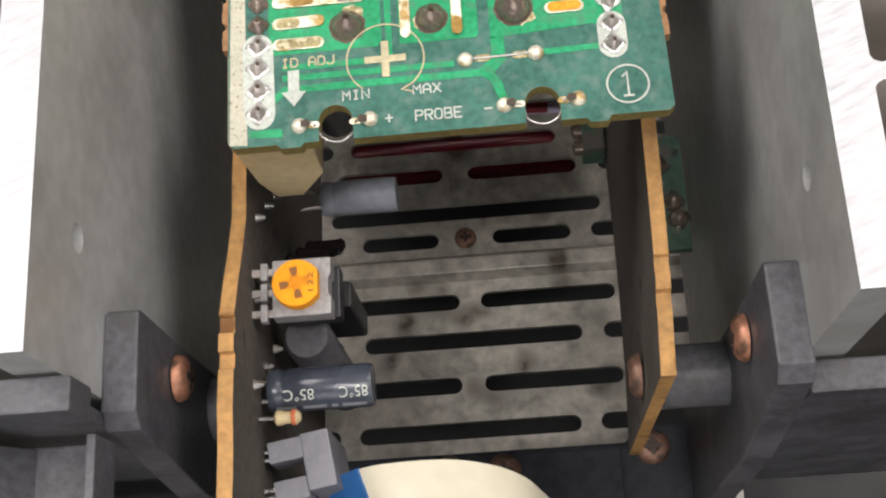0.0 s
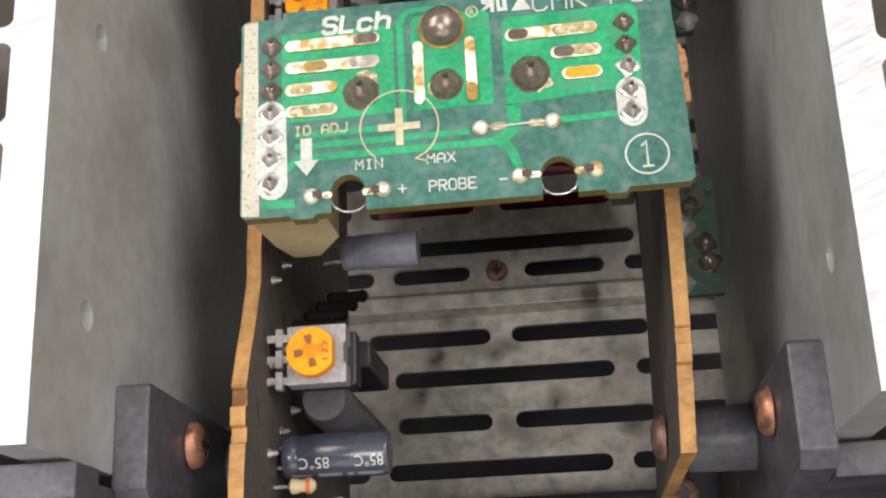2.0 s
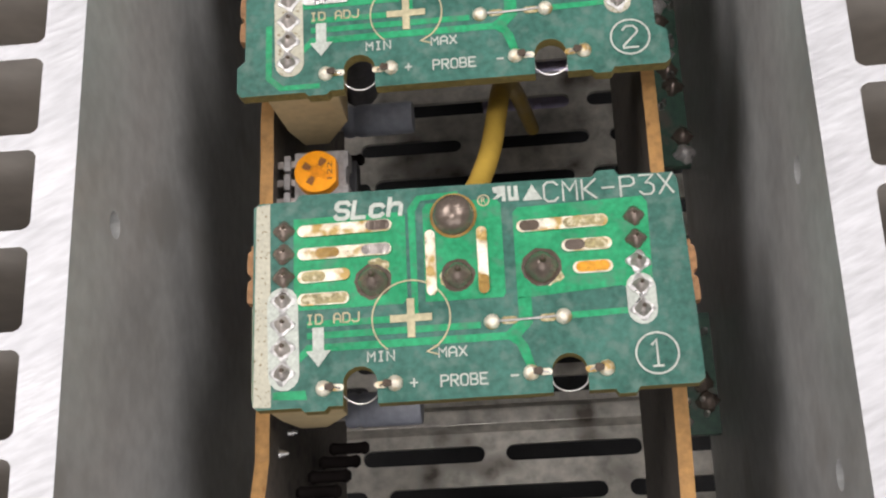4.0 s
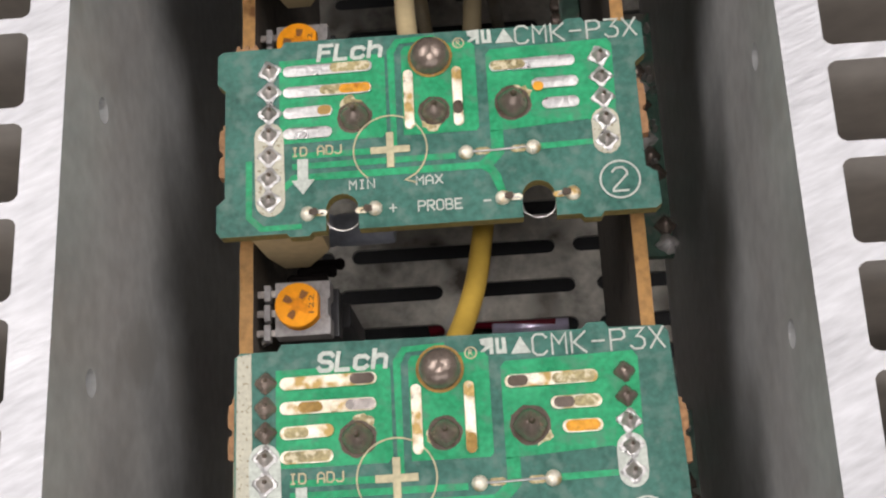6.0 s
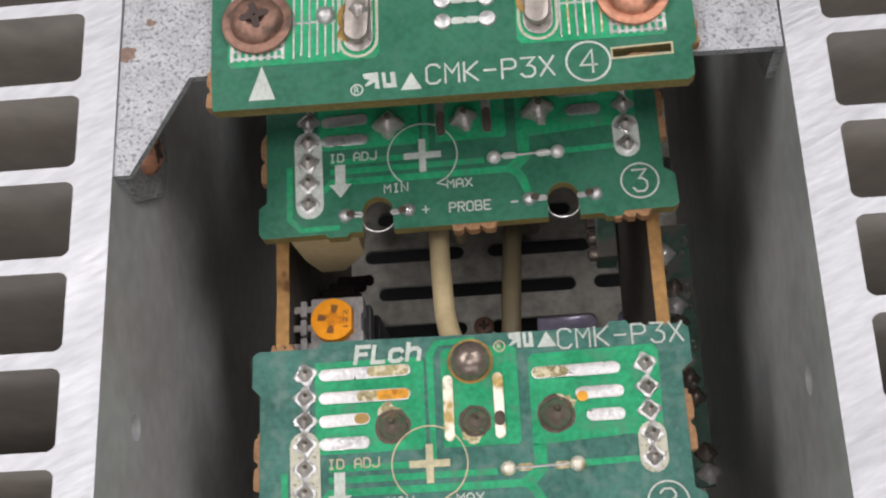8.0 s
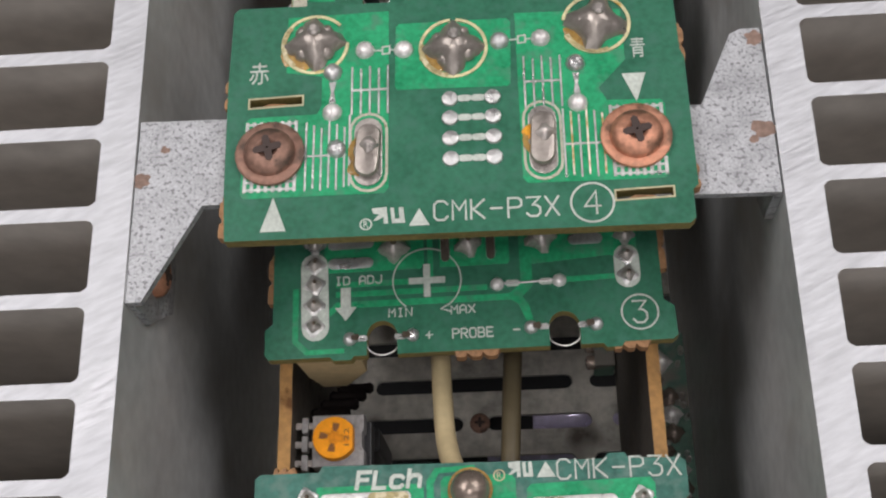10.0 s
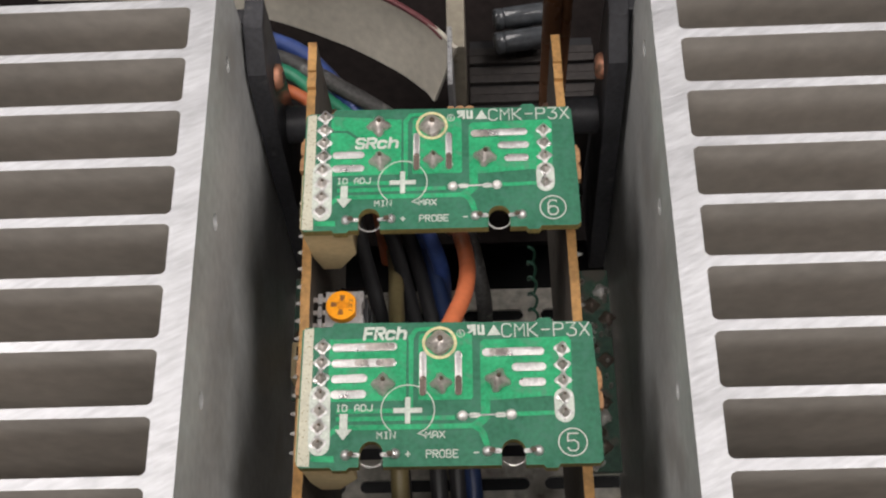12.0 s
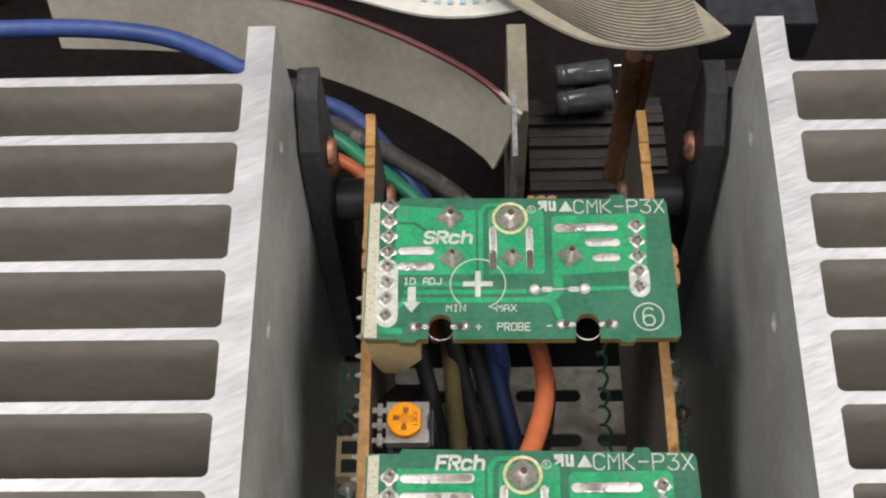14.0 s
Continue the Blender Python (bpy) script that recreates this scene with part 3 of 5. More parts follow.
def edge_tab(parent, x0, x1, y, out):
    n = 3
    pts = [(x0, y - out * 0.2)]
    for k in range(n):
        a, b = x0 + (x1 - x0) * k / n, x0 + (x1 - x0) * (k + 1) / n
        pts += [(a + 0.02, y + out), ((a + b) / 2, y + out * 1.05), (b - 0.05, y + out * 0.9), (b - 0.04, y + out * 0.3)]
    pts += [(x1, y - out * 0.2)]
    part("break_off_tab", prism(pts, -T, -0.01), TAB, parent, "rough brown broken laminate edge")


def channel_board(number, at, turn, style):
    """style: channel text, edge strip, dirt and count of left-hand pins."""
    ob = thing("channel_board", (*at, 10.5), style["label"], "circuit board", "green channel boards", turn=turn)
    old, strip, pins = style["old"], style["strip"], style["pins"]
    tin = TIN_BURNT if old else TIN
    xl, xr, yt, yb = (-1.68, 2.93, 1.42, -0.88) if strip else (-1.95, 2.90, 1.38, -0.90)
    hole = lambda cx: [(cx + 0.18, yb), (cx + 0.18, -0.66), *[(cx + 0.18 * math.cos(a), -0.66 + 0.18 * math.sin(a)) for a in [math.pi * i / 10 for i in range(1, 10)]], (cx - 0.18, -0.66), (cx - 0.18, yb)]  # noqa: E731
    out = [(xl + 0.05, yb), (-1.17, yb), (-1.13, yb - 0.045), (-0.92, yb - 0.045), (-0.88, yb)]
    out += [p for p in hole(-0.55)[::-1]] + [p for p in hole(1.60)[::-1]]
    out += [(2.04, yb), (2.08, yb - 0.05), (2.25, yb - 0.05), (2.29, yb + 0.01), (xr - 0.05, yb + 0.01), (xr + 0.01, yb + 0.06)]
    out += [(xr, -0.1), (xr - 0.02, 0.6), (xr - 0.05, 1.35), (xr - 0.1, yt)] if strip else [(xr, -0.48), (xr - 0.12, -0.4), (xr - 0.12, 0.85), (xr, 0.95), (xr, 1.33), (xr - 0.06, yt)]
    out += [(2.27, yt + 0.01), (2.23, yt + 0.075), (2.05, yt + 0.075), (1.99, yt + 0.01)]
    out += [(-1.18, yt + 0.05), (-1.22, yt - 0.02), (xl + 0.06, yt - 0.02), (xl, yt - 0.07)]
    out += [] if strip else [(xl, 0.95), (xl + 0.09, 0.86), (xl + 0.09, -0.45), (xl, -0.53)]
    out += [(xl, yb + 0.06)]
    bm = prism(out, -T, 0)
    for f in bm.faces:
        f.material_index = 0 if f.normal.z > 0.9 else 1
    part("laminate", bm, MASK if old else MASK_CLEAN, ob, "dark green solder mask over a brown laminate edge", mat2=LAMINATE)
    if strip:
        part("edge_strip", prism([(xl + 0.012, yb + 0.03), (xl + 0.2, yb + 0.02), (xl + 0.18, yt - 0.03), (xl + 0.03, yt - 0.05)], 0, 0.006), STRIP, ob, "cream silkscreen strip")
    scallop_tab(ob, xl if strip else xl + 0.09, *((0.27, 0.93) if strip else (-0.2, 0.45)), -0.10)
    scallop_tab(ob, xr - 0.01 if strip else xr - 0.11, -0.02, 0.66, 0.10)
    if number == 3:
        edge_tab(ob, 0.3, 0.85, yb, -0.075)
        edge_tab(ob, 2.15, 2.6, yb, -0.07)
    if number == 6:
        edge_tab(ob, 0.75, 1.25, yt + 0.01, 0.07)
    if number == 2:
        edge_tab(ob, -1.75, -1.45, yt - 0.02, 0.07)
    # copper areas under the mask
    g = 0.005
    areas = [[(-1.24, 0.16), (-0.08, 0.16), (-0.03, 0.22), (-0.03, 1.14), (-0.1, 1.19), (-1.24, 1.19)],
             [(0.16, 0.16), (0.97, 0.16), (1.0, 0.2), (1.0, 1.2), (0.95, 1.26), (0.72, 1.26), (0.2, 1.26), (0.16, 1.2)],
             [(1.12, 0.13), (2.2, 0.2), (2.3, 0.16), (2.52, 0.18), (2.54, 1.1), (2.49, 1.17), (1.17, 1.14), (1.12, 1.08)],
             [(0.02, -0.0), (0.08, 0.0), (0.08, 1.18), (0.14, 1.3), (0.55, 1.32), (0.55, 1.38), (0.1, 1.36), (0.0, 1.22)],
             [(1.12, 0.14), (1.26, 0.14), (1.26, -0.14), (1.13, -0.27), (1.2, -0.38), (1.26, -0.62), (1.18, -0.62), (1.08, -0.36), (1.0, -0.3), (-1.06, -0.3), (-1.2, -0.42), (-1.27, -0.42), (-1.1, -0.22), (0.98, -0.22), (1.12, -0.1)],
             [(-1.1, -0.16), (0.72, -0.16), (0.72, -0.09), (-1.1, -0.09)],
             [(-1.1, -0.035), (-0.1, -0.035), (-0.1, 0.035), (-1.1, 0.035)],
             [(1.66, -0.12), (2.26, -0.1), (2.26, -0.04), (1.66, -0.05)]]
    if not strip:
        areas.append([(-1.62, -0.02), (-1.55, -0.02), (-1.55, -0.68), (-1.42, -0.8), (-1.0, -0.8), (-1.0, -0.86), (-1.46, -0.86), (-1.62, -0.7)])
    else:
        areas.append([(-1.46, -0.78), (-1.1, -0.8), (-1.12, -0.7), (-1.46, -0.7)])
    if pins == 8:
        areas[0] = [(-1.24, 0.16), (-0.08, 0.16), (-0.03, 0.22), (-0.03, 1.24), (-1.24, 1.34), (-1.24, 1.06), (-0.95, 1.05), (-0.75, 0.9), (-0.78, 0.86), (-0.97, 1.0), (-1.24, 1.01)]
    for a in areas:
        part("copper_area", prism(a, 0, g), COPPER_GREEN, ob, "bright green masked copper")
    # bare tinned bars
    bars = [(-1.13, 1.04, -0.24, 1.05), (-1.13, 0.78, -0.25, 0.78), (-1.13, 0.52, -0.7, 0.53), (-1.13, 0.27, -0.71, 0.27)]
    if pins == 8:
        bars = [(-1.13, 0.55, -0.72, 0.55), (-1.13, 0.29, -0.72, 0.29)]
    bars += [(1.22, 0.92, 2.05, 0.93), (1.68, 0.67, 2.07, 0.67), (1.78, 0.42, 2.06, 0.42)]
    for i, (xa, ya, xb, yb2) in enumerate(bars):
        part("tinned_bar", prism(pill(xa, ya, xb, yb2, 0.068), g, 0.028, 0.009), TIN_BURNT if number == 1 else TIN, ob, "solder-tinned bare copper bar", smooth=True)
    for xv in (0.23, 0.78):
        part("tinned_bar", prism(pill(xv, 0.28, xv, 0.9, 0.055), g, 0.028, 0.009), tin, ob, smooth=True)
        if not old:
            part("bare_patch", prism(pill(xv, 0.27, xv, 0.5, 0.05), 0.0285, 0.0305), SOLDER_DARK, ob)
    patches = {1: [((-1.1, 0.27, -0.72, 0.27), FLUX_TAN), ((-1.1, 0.52, -0.95, 0.52), FLUX_TAN), ((-0.95, 0.78, -0.8, 0.78), FLUX), ((1.7, 0.92, 2.03, 0.93), FLUX_TAN), ((1.9, 0.67, 2.04, 0.67), FLUX_TAN), ((1.8, 0.42, 2.04, 0.42), FLUX_ORANGE), ((-0.4, 1.05, -0.25, 1.05), SOLDER_DARK), ((-0.45, 0.78, -0.25, 0.78), SOLDER_MID), ((1.24, 0.92, 1.34, 0.92), BROWN_FLUX), ((0.78, 0.26, 0.78, 0.36), FLUX), ((1.7, 0.67, 1.8, 0.67), SOLDER_DARK)],
               2: [((-0.72, 0.78, -0.45, 0.78), FLUX_TAN), ((-0.5, 0.78, -0.25, 0.78), FLUX_ORANGE), ((-0.75, 0.53, -0.7, 0.53), FLUX), ((-0.6, 1.05, -0.25, 1.05), FLUX_TAN), ((1.22, 0.92, 1.5, 0.92), FLUX_TAN), ((1.68, 0.63, 1.69, 0.63), FLUX_ORANGE), ((0.78, 0.42, 0.78, 0.47), BROWN_FLUX)],
               3: [], 5: [((-0.62, 1.05, -0.26, 1.05), SOLDER_MID), ((-0.78, 0.78, -0.68, 0.78), SOLDER_MID), ((-0.45, 0.78, -0.27, 0.78), SOLDER_MID), ((1.32, 0.92, 1.52, 0.92), SOLDER_MID)],
               6: [((1.22, 0.9, 1.42, 0.9), SOLDER_MID)]}[number]
    for i, (run, m) in enumerate(patches):
        part("worn_patch", prism(pill(*run, 0.056), 0.0285, 0.0315 + 0.0012 * i), m, ob)
    # solder
    blobs = [(-0.39, 0.43, 0.165, 0.2), (0.51, 0.43, 0.15, 0.18), (1.39, 0.46, 0.175, 0.2)]
    if pins == 8:
        blobs.append((-0.42, 1.12, 0.18, 0.16))
    for i, (x, y, r, tall) in enumerate(blobs):
        if old:
            part("flux_stain", lathe([(r * 1.2, 0), (r * 1.12, 0.004)], x, y, g, 24, wobble=0.045, seed=i + number), BROWN_FLUX, ob)
            part("flux_stain", lathe([(r * 0.7, 0), (r * 0.6, 0.003)], x + 0.6 * r * math.cos(2.4 * i + number), y + r * math.sin(2.4 * i + number), g, 18, wobble=0.22, seed=3 * i + number), FLUX_TAN, ob)
        solder_joint(ob, x, y, r, old, 0.05 if old else 0.24, 10 * number + i, True, tall, SOLDER_MID)
    part("flux_ring", arc_band(0.49, 1.1, 0.238 if old else 0.25, 0.028 if old else 0.045, g, 0.016), FLUX if old else FLUX_PALE, ob, "amber flux ring round the joint")
    if old:
        r = 0.225
        part("solder_dome", lathe([(r, 0), (r * 0.97, 0.06), (r * 0.82, 0.14), (r * 0.5, 0.195), (r * 0.15, 0.215)], 0.49, 1.1, g, 24, wobble=0.012, seed=number), SOLDER_DARK, ob, "large domed solder joint", smooth=True)
    else:
        solder_joint(ob, 0.49, 1.1, 0.21, False, 0.1, 7 + number, True, 0.16, SOLDER_MID)
    pitch = 0.262
    part("pad_outline", prism(pill(-1.36, 0.26, -1.345, -0.53, 0.165), g, 0.010), STRIP if number == 2 else SILK, ob, "white outlined pin row")
    part("pad_outline", prism(pill(2.39, 0.17, 2.39, -0.08, 0.15), g, 0.010), STRIP if number == 2 else SILK, ob)
    for i in range(pins):
        solder_joint(ob, -1.36 + 0.002 * i, -0.51 + pitch * i, 0.11, number == 1 and i > 3, 0.14, 20 + i + number, True, 0.1, SOLDER_MID)
    for i in range(5):
        solder_joint(ob, 2.39, -0.07 + 0.256 * i, 0.105, i > 2 and number == 1, 0.14, 40 + i + number, True, 0.1, SOLDER_MID)
    for i, (x, y) in enumerate(((-0.93, -0.69), (-0.19, -0.68), (1.21, -0.66), (1.97, -0.66), (0.84, -0.10), (1.58, -0.09))):
        part("solder_joint", lathe([(0.085, 0), (0.078, 0.03), (0.05, 0.06), (0.02, 0.07)], x, y, 0.004, 14, wobble=0.03, seed=i), tin if i < 4 else TIN_BURNT if old else SOLDER, ob, smooth=True)
    # test loops and jumper wire
    for cx, cy, a, b in ((-0.55, -0.69, -0.93, -0.19), (1.60, -0.66, 1.21, 1.97)):
        part("probe_loop", tube([(a, cy, 0.03), (a + 0.12, cy, 0.02), (cx - 0.2, cy - 0.02, 0.0), (cx - 0.17, yb + 0.1, -0.07), (cx - 0.09, yb + 0.045, -0.1), (cx, yb + 0.03, -0.11), (cx + 0.09, yb + 0.045, -0.1), (cx + 0.17, yb + 0.1, -0.07), (cx + 0.2, cy - 0.02, 0.0), (b - 0.12, cy, 0.02), (b, cy, 0.03)], 0.0105, 8, 5), STEEL, ob, "thin tinned wire test loop", smooth=True)
        for q, d in ((a, 1), (b, -1)):
            part("wire_end", prism([(q + d * 0.02, cy - 0.03), (q + d * 0.1, cy - 0.045), (q + d * 0.125, cy), (q + d * 0.1, cy + 0.045), (q + d * 0.02, cy + 0.03)], 0.05, 0.078, 0.008), BROWN_FLUX, ob, "dark clipped wire end")
        for q in (a + 0.14, b - 0.14):
            part("pad_bar", prism(pill(q - 0.04, cy, q + 0.04, cy, 0.035, 4), g, 0.012), tin, ob)
    part("jumper_wire", tube([(0.84, -0.1, 0.05), (1.0, -0.1, 0.02), (1.42, -0.09, 0.02), (1.58, -0.09, 0.05)], 0.013, 8, 4), TIN, ob, smooth=True)
    for q in (1.02, 1.42):
        part("pad_bar", prism(pill(q - 0.05, -0.095, q + 0.05, -0.095, 0.04, 4), g, 0.012), SILK if not old else FLUX_TAN, ob)
    # printed legend
    z = 0.0055
    tan = SILK_TAN if old else SILK
    part("printed_cross", prism([(-0.22, -0.04), (-0.04, -0.04), (-0.04, -0.21), (0.04, -0.21), (0.04, -0.04), (0.22, -0.04), (0.22, 0.04), (0.04, 0.04), (0.04, 0.21), (-0.04, 0.21), (-0.04, 0.04), (-0.22, 0.04)], z, 0.012), tan, ob)
    part("printed_circle", arc_band(0, 0, 0.41, 0.016, z, 0.012, -48, 280, 48), tan, ob)
    part("printed_arrow", join(prism(stroke([(0.27, -0.31), (0.16, -0.37), (0.28, -0.41)], 0.018), z, 0.012)), tan, ob)
    part("printed_arrow", prism([(-1.04, -0.04), (-0.92, -0.04), (-0.92, -0.29), (-0.85, -0.29), (-0.98, -0.46), (-1.11, -0.29), (-1.04, -0.29)], z, 0.012), SILK, ob)
    part("printed_circle", arc_band(2.49, -0.54, 0.213, 0.02, z, 0.012), SILK, ob)
    part("printed_number", lettering(str(number), 2.40, 2.58, -0.685, -0.395, z, 0.022), SILK, ob)
    for body, xa, xb, cy, h, m in (("ID ADJ", -1.11, -0.54, 0.05, 0.115, tan), ("MIN", -0.47, -0.18, -0.39, 0.115, SILK), ("MAX", 0.27, 0.57, -0.39, 0.115, SILK), ("PROBE", 0.28, 0.77, -0.69, 0.13, SILK), ("CMK-P3X", 1.46, 2.84, 1.29, 0.24, SILK)):
        part("printed_text", lettering(body, xa, xb, cy - h / 2, cy + h / 2, z, 0.021 if "K" in body else 0.0165), m, ob)
    part("printed_mark", lettering("+", -0.035, 0.055, -0.76, -0.62, z, 0.015), SILK, ob)
    part("printed_mark", box(1.0, 1.08, -0.69, -0.67, z, 0.012), SILK, ob)
    part("printed_triangle", prism([(1.24, 1.21), (1.45, 1.21), (1.345, 1.39)], z, 0.012), SILK, ob)
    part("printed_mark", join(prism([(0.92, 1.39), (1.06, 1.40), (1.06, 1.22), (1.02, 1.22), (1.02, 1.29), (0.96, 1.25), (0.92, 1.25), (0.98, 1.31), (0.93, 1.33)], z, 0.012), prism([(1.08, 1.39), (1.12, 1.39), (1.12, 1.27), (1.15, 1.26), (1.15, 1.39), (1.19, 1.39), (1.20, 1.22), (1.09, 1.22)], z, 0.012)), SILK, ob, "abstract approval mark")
    part("printed_circle", arc_band(0.82, 1.25, 0.06, 0.014, z, 0.0115, n=24), tan, ob)
    part("printed_text", writing("R", 0.795, 0.845, 1.215, 1.285, z, thin=0.0), tan, ob)
    if style["text"]:
        xa, xb, cy = style["text_at"]
        part("printed_text", lettering(style["text"], xa, xb - 0.03, cy - 0.115, cy + 0.115, 0.0065, 0.046, 0.14, 0.0135), SILK, ob, "bold slanted channel lettering")
    # nylon sockets underneath
    for x0, x1, y0, y1, tp, deep in ((-1.73, -0.88, -0.74, 1.0, 0.34, 1.0), (2.0, 2.66, -0.55, 1.0, 0.0, 0.42)):
        bm = prism([(x0, -T - 0.002), (x1, -T - 0.002), (x1, -1.15 * deep), (x1 - tp, -1.75 * deep), (x0 + 0.2, -1.75 * deep), (x0 + 0.08, -1.3 * deep)], y0, y1, 0.015, axis="y")
        part("socket", bm, CREAM, ob, "cream nylon connector under the board")
    return ob


LAB = "small green amplifier board with tinned bars"
channel_board(1, (-0.49, 6.04), 0.3, dict(label=LAB + ", flux-stained", text="SLch", text_at=(-0.81, -0.02, 1.25), old=True, strip=True, pins=7))
channel_board(2, (-0.45, 9.65), 0.2, dict(label=LAB + ", notched sides", text="FLch", text_at=(-0.81, -0.02, 1.25), old=True, strip=False, pins=7))
channel_board(3, (-0.41, 13.28), 0.6, dict(label=LAB + ", shaded by another board", text="", old=False, strip=False, pins=7))
channel_board(5, (-0.47, 18.12), -0.5, dict(label=LAB + ", clean", text="FRch", text_at=(-0.72, 0.0, 1.27), old=False, strip=True, pins=7))
channel_board(6, (-0.56, 22.12), -0.4, dict(label=LAB + ", with eight pins", text="SRch", text_at=(-0.83, -0.05, 0.78), old=False, strip=True, pins=8))

# ---- raised board four on its zinc bracket ----
bracket = thing("mounting_bracket", (0, 14.1, 12.15), "dusty zinc sheet bracket spanning the two heat sinks", "bracket")
flat = [(-3.50, 0.62), (-2.49, 0.60), (2.60, 0.46), (2.78, 0.46), (3.18, 1.34), (3.30, 1.40), (3.52, 1.40), (3.52, -0.64), (2.50, -0.62), (-2.55, -0.46), (-2.74, -0.46), (-3.34, -1.56), (-3.52, -1.56)]
part("sheet", prism(flat, -0.1, 0.0), ZINC, bracket)
for s, ya, yb in ((-1, -1.56, 0.62), (1, -0.64, 1.40)):
    mid = ya + 0.6 if s < 0 else yb - 0.6
    part("flange", prism([(ya, -0.1), (yb, -0.1), (yb, -0.5), (mid + 0.4, -1.5), (mid - 0.2, -1.5), (ya, -0.7)], s * 3.44, s * 3.545, axis="x"), ZINC, bracket)

for x, y, r, sd in ((-3.44, -0.12, 0.1, 1), (-3.2, 0.25, 0.05, 2), (3.44, 1.28, 0.1, 3), (3.42, 0.12, 0.13, 4), (3.3, 0.0, 0.05, 5)):
    part("rust_mark", lathe([(r * 0.95, 0), (r * 0.8, 0.003)], x, y, 0.0, 16, wobble=0.3, seed=sd), RUST, bracket, "small rust mark")


def pan_screw(parent, x, y, z, r, mat, axis="z", washer=False, name="screw", turn=0.0):
    """Cross-recess pan head; built along z, laid over for other axes."""
    prof = [(r, 0), (r * 1.0, r * 0.12), (r * 0.93, r * 0.34), (r * 0.72, r * 0.5), (r * 0.42, r * 0.56), (r * 0.34, r * 0.5), (r * 0.12, r * 0.22)]
    bm = lathe(prof, 0, 0, 0, 24)
    h = part(name, bm, mat, parent, smooth=True)
    # The recess is dark blades set in the head, its shade given by colour.
    blades = []
    for q in range(4):
        a = q * math.pi / 2
        c, sn = math.cos(a), math.sin(a)
        pts = [(c * u - sn * w, sn * u + c * w) for u, w in ((0.04 * r, -0.15 * r), (0.48 * r, -0.13 * r), (0.56 * r, 0.0), (0.48 * r, 0.13 * r), (0.04 * r, 0.15 * r))]
        blades.append(prism(pts, r * 0.44, r * (0.577 + 0.002 * q)))
    rec = join(*blades)
    c = part("cross_recess", rec, SLOT_BLACK, h)
    if washer:
        part("washer_rim", lathe([(r * 1.32, -0.012), (r * 1.32, 0.03), (r * 1.2, 0.05), (r * 0.98, 0.04)], 0, 0, 0, 28), mat, h, smooth=True)
    rot = {"z": pose(0, 0, 0, 0, 0, turn), "x": pose(0, 0, 0, 0, 90, 0), "-x": pose(0, 0, 0, 0, -90, 0)}[axis]
    h.matrix_local = Matrix.Translation(Vector((x, y, z)) * CM) @ rot
    return h


SLOT_BLACK = material("dark_screw_recess", (0.055, 0.033, 0.026), 0.6, 0, 0.2, 900, 0)

b4 = thing("centre_board", (0.04, 14.1, 12.31), "green centre amplifier board screwed onto a zinc bracket", "circuit board", turn=-0.3)
o4 = [(-2.47, -0.93), (-2.46, -0.99), (2.47, -1.0), (2.53, -0.94), (2.53, -0.62), (2.59, -0.56), (2.58, 1.0), (2.54, 1.1), (2.52, 1.88), (2.46, 1.93), (0.12, 1.92), (0.08, 1.96), (-0.5, 1.96), (-0.54, 1.92), (-2.44, 1.94), (-2.5, 1.88), (-2.52, 0.9), (-2.5, -0.4)]
s4 = [[(-2.26, 0.62), (-1.67, 0.64), (-1.67, 0.74), (-2.26, 0.72)], [(1.72, -0.70), (2.32, -0.68), (2.32, -0.58), (1.72, -0.60)]]
bm = prism(o4, -T, 0, 0, s4)
for f in bm.faces:
    f.material_index = 0 if f.normal.z > 0.9 else 1
part("laminate", bm, MASK_CLEAN, b4, "dark green solder mask over a brown laminate edge", mat2=LAMINATE)
for sl in s4:
    (xa, ya), (xb, yb4) = sl[0], sl[2]
    part("slot_rim", prism([(xa - 0.018, ya - 0.018), (xb + 0.018, ya - 0.0), (xb + 0.018, yb4 + 0.018), (xa - 0.018, yb4 + 0.0)], 0.0, 0.006, 0, [sl]), SILK_TAN, b4, "bare laminate rim of a slot")
    part("laminate_stub", prism([(xa + 0.08, ya + 0.0), (xa + 0.2, ya + 0.06), (xb - 0.2, ya + 0.05), (xb - 0.12, ya + 0.0)], -T, -0.03), TAB, b4)
edge_tab(b4, -0.5, 0.05, 1.95, 0.08)
scallop_tab(b4, -2.49, 0.62, 1.05, -0.09)
scallop_tab(b4, -2.49, -0.95, -0.45, -0.07)
scallop_tab(b4, 2.54, 0.95, 1.45, 0.08)
scallop_tab(b4, 2.57, -0.6, -0.25, 0.07)
for a in ([(-1.86, 1.78), (-0.70, 1.80), (-0.70, -0.44), (-0.75, -0.50), (-2.28, -0.50), (-2.32, -0.44), (-2.30, 0.44), (-2.24, 0.49), (-1.5, 0.5), (-1.45, 0.6), (-1.45, 0.98), (-1.86, 1.05)],
          [(-0.62, 1.58), (-0.58, 1.62), (0.64, 1.62), (0.68, 1.57), (0.66, 0.78), (0.62, 0.74), (-0.60, 0.76), (-0.63, 0.8)],
          [(0.73, 1.68), (1.92, 1.66), (1.93, 1.0), (1.62, 0.66), (1.7, 0.5), (2.28, 0.48), (2.32, 0.42), (2.30, -0.42), (2.25, -0.47), (0.80, -0.46), (0.75, -0.4)]):
    part("copper_area", prism(a, 0, 0.005), COPPER_GREEN, b4, "bright green masked copper")
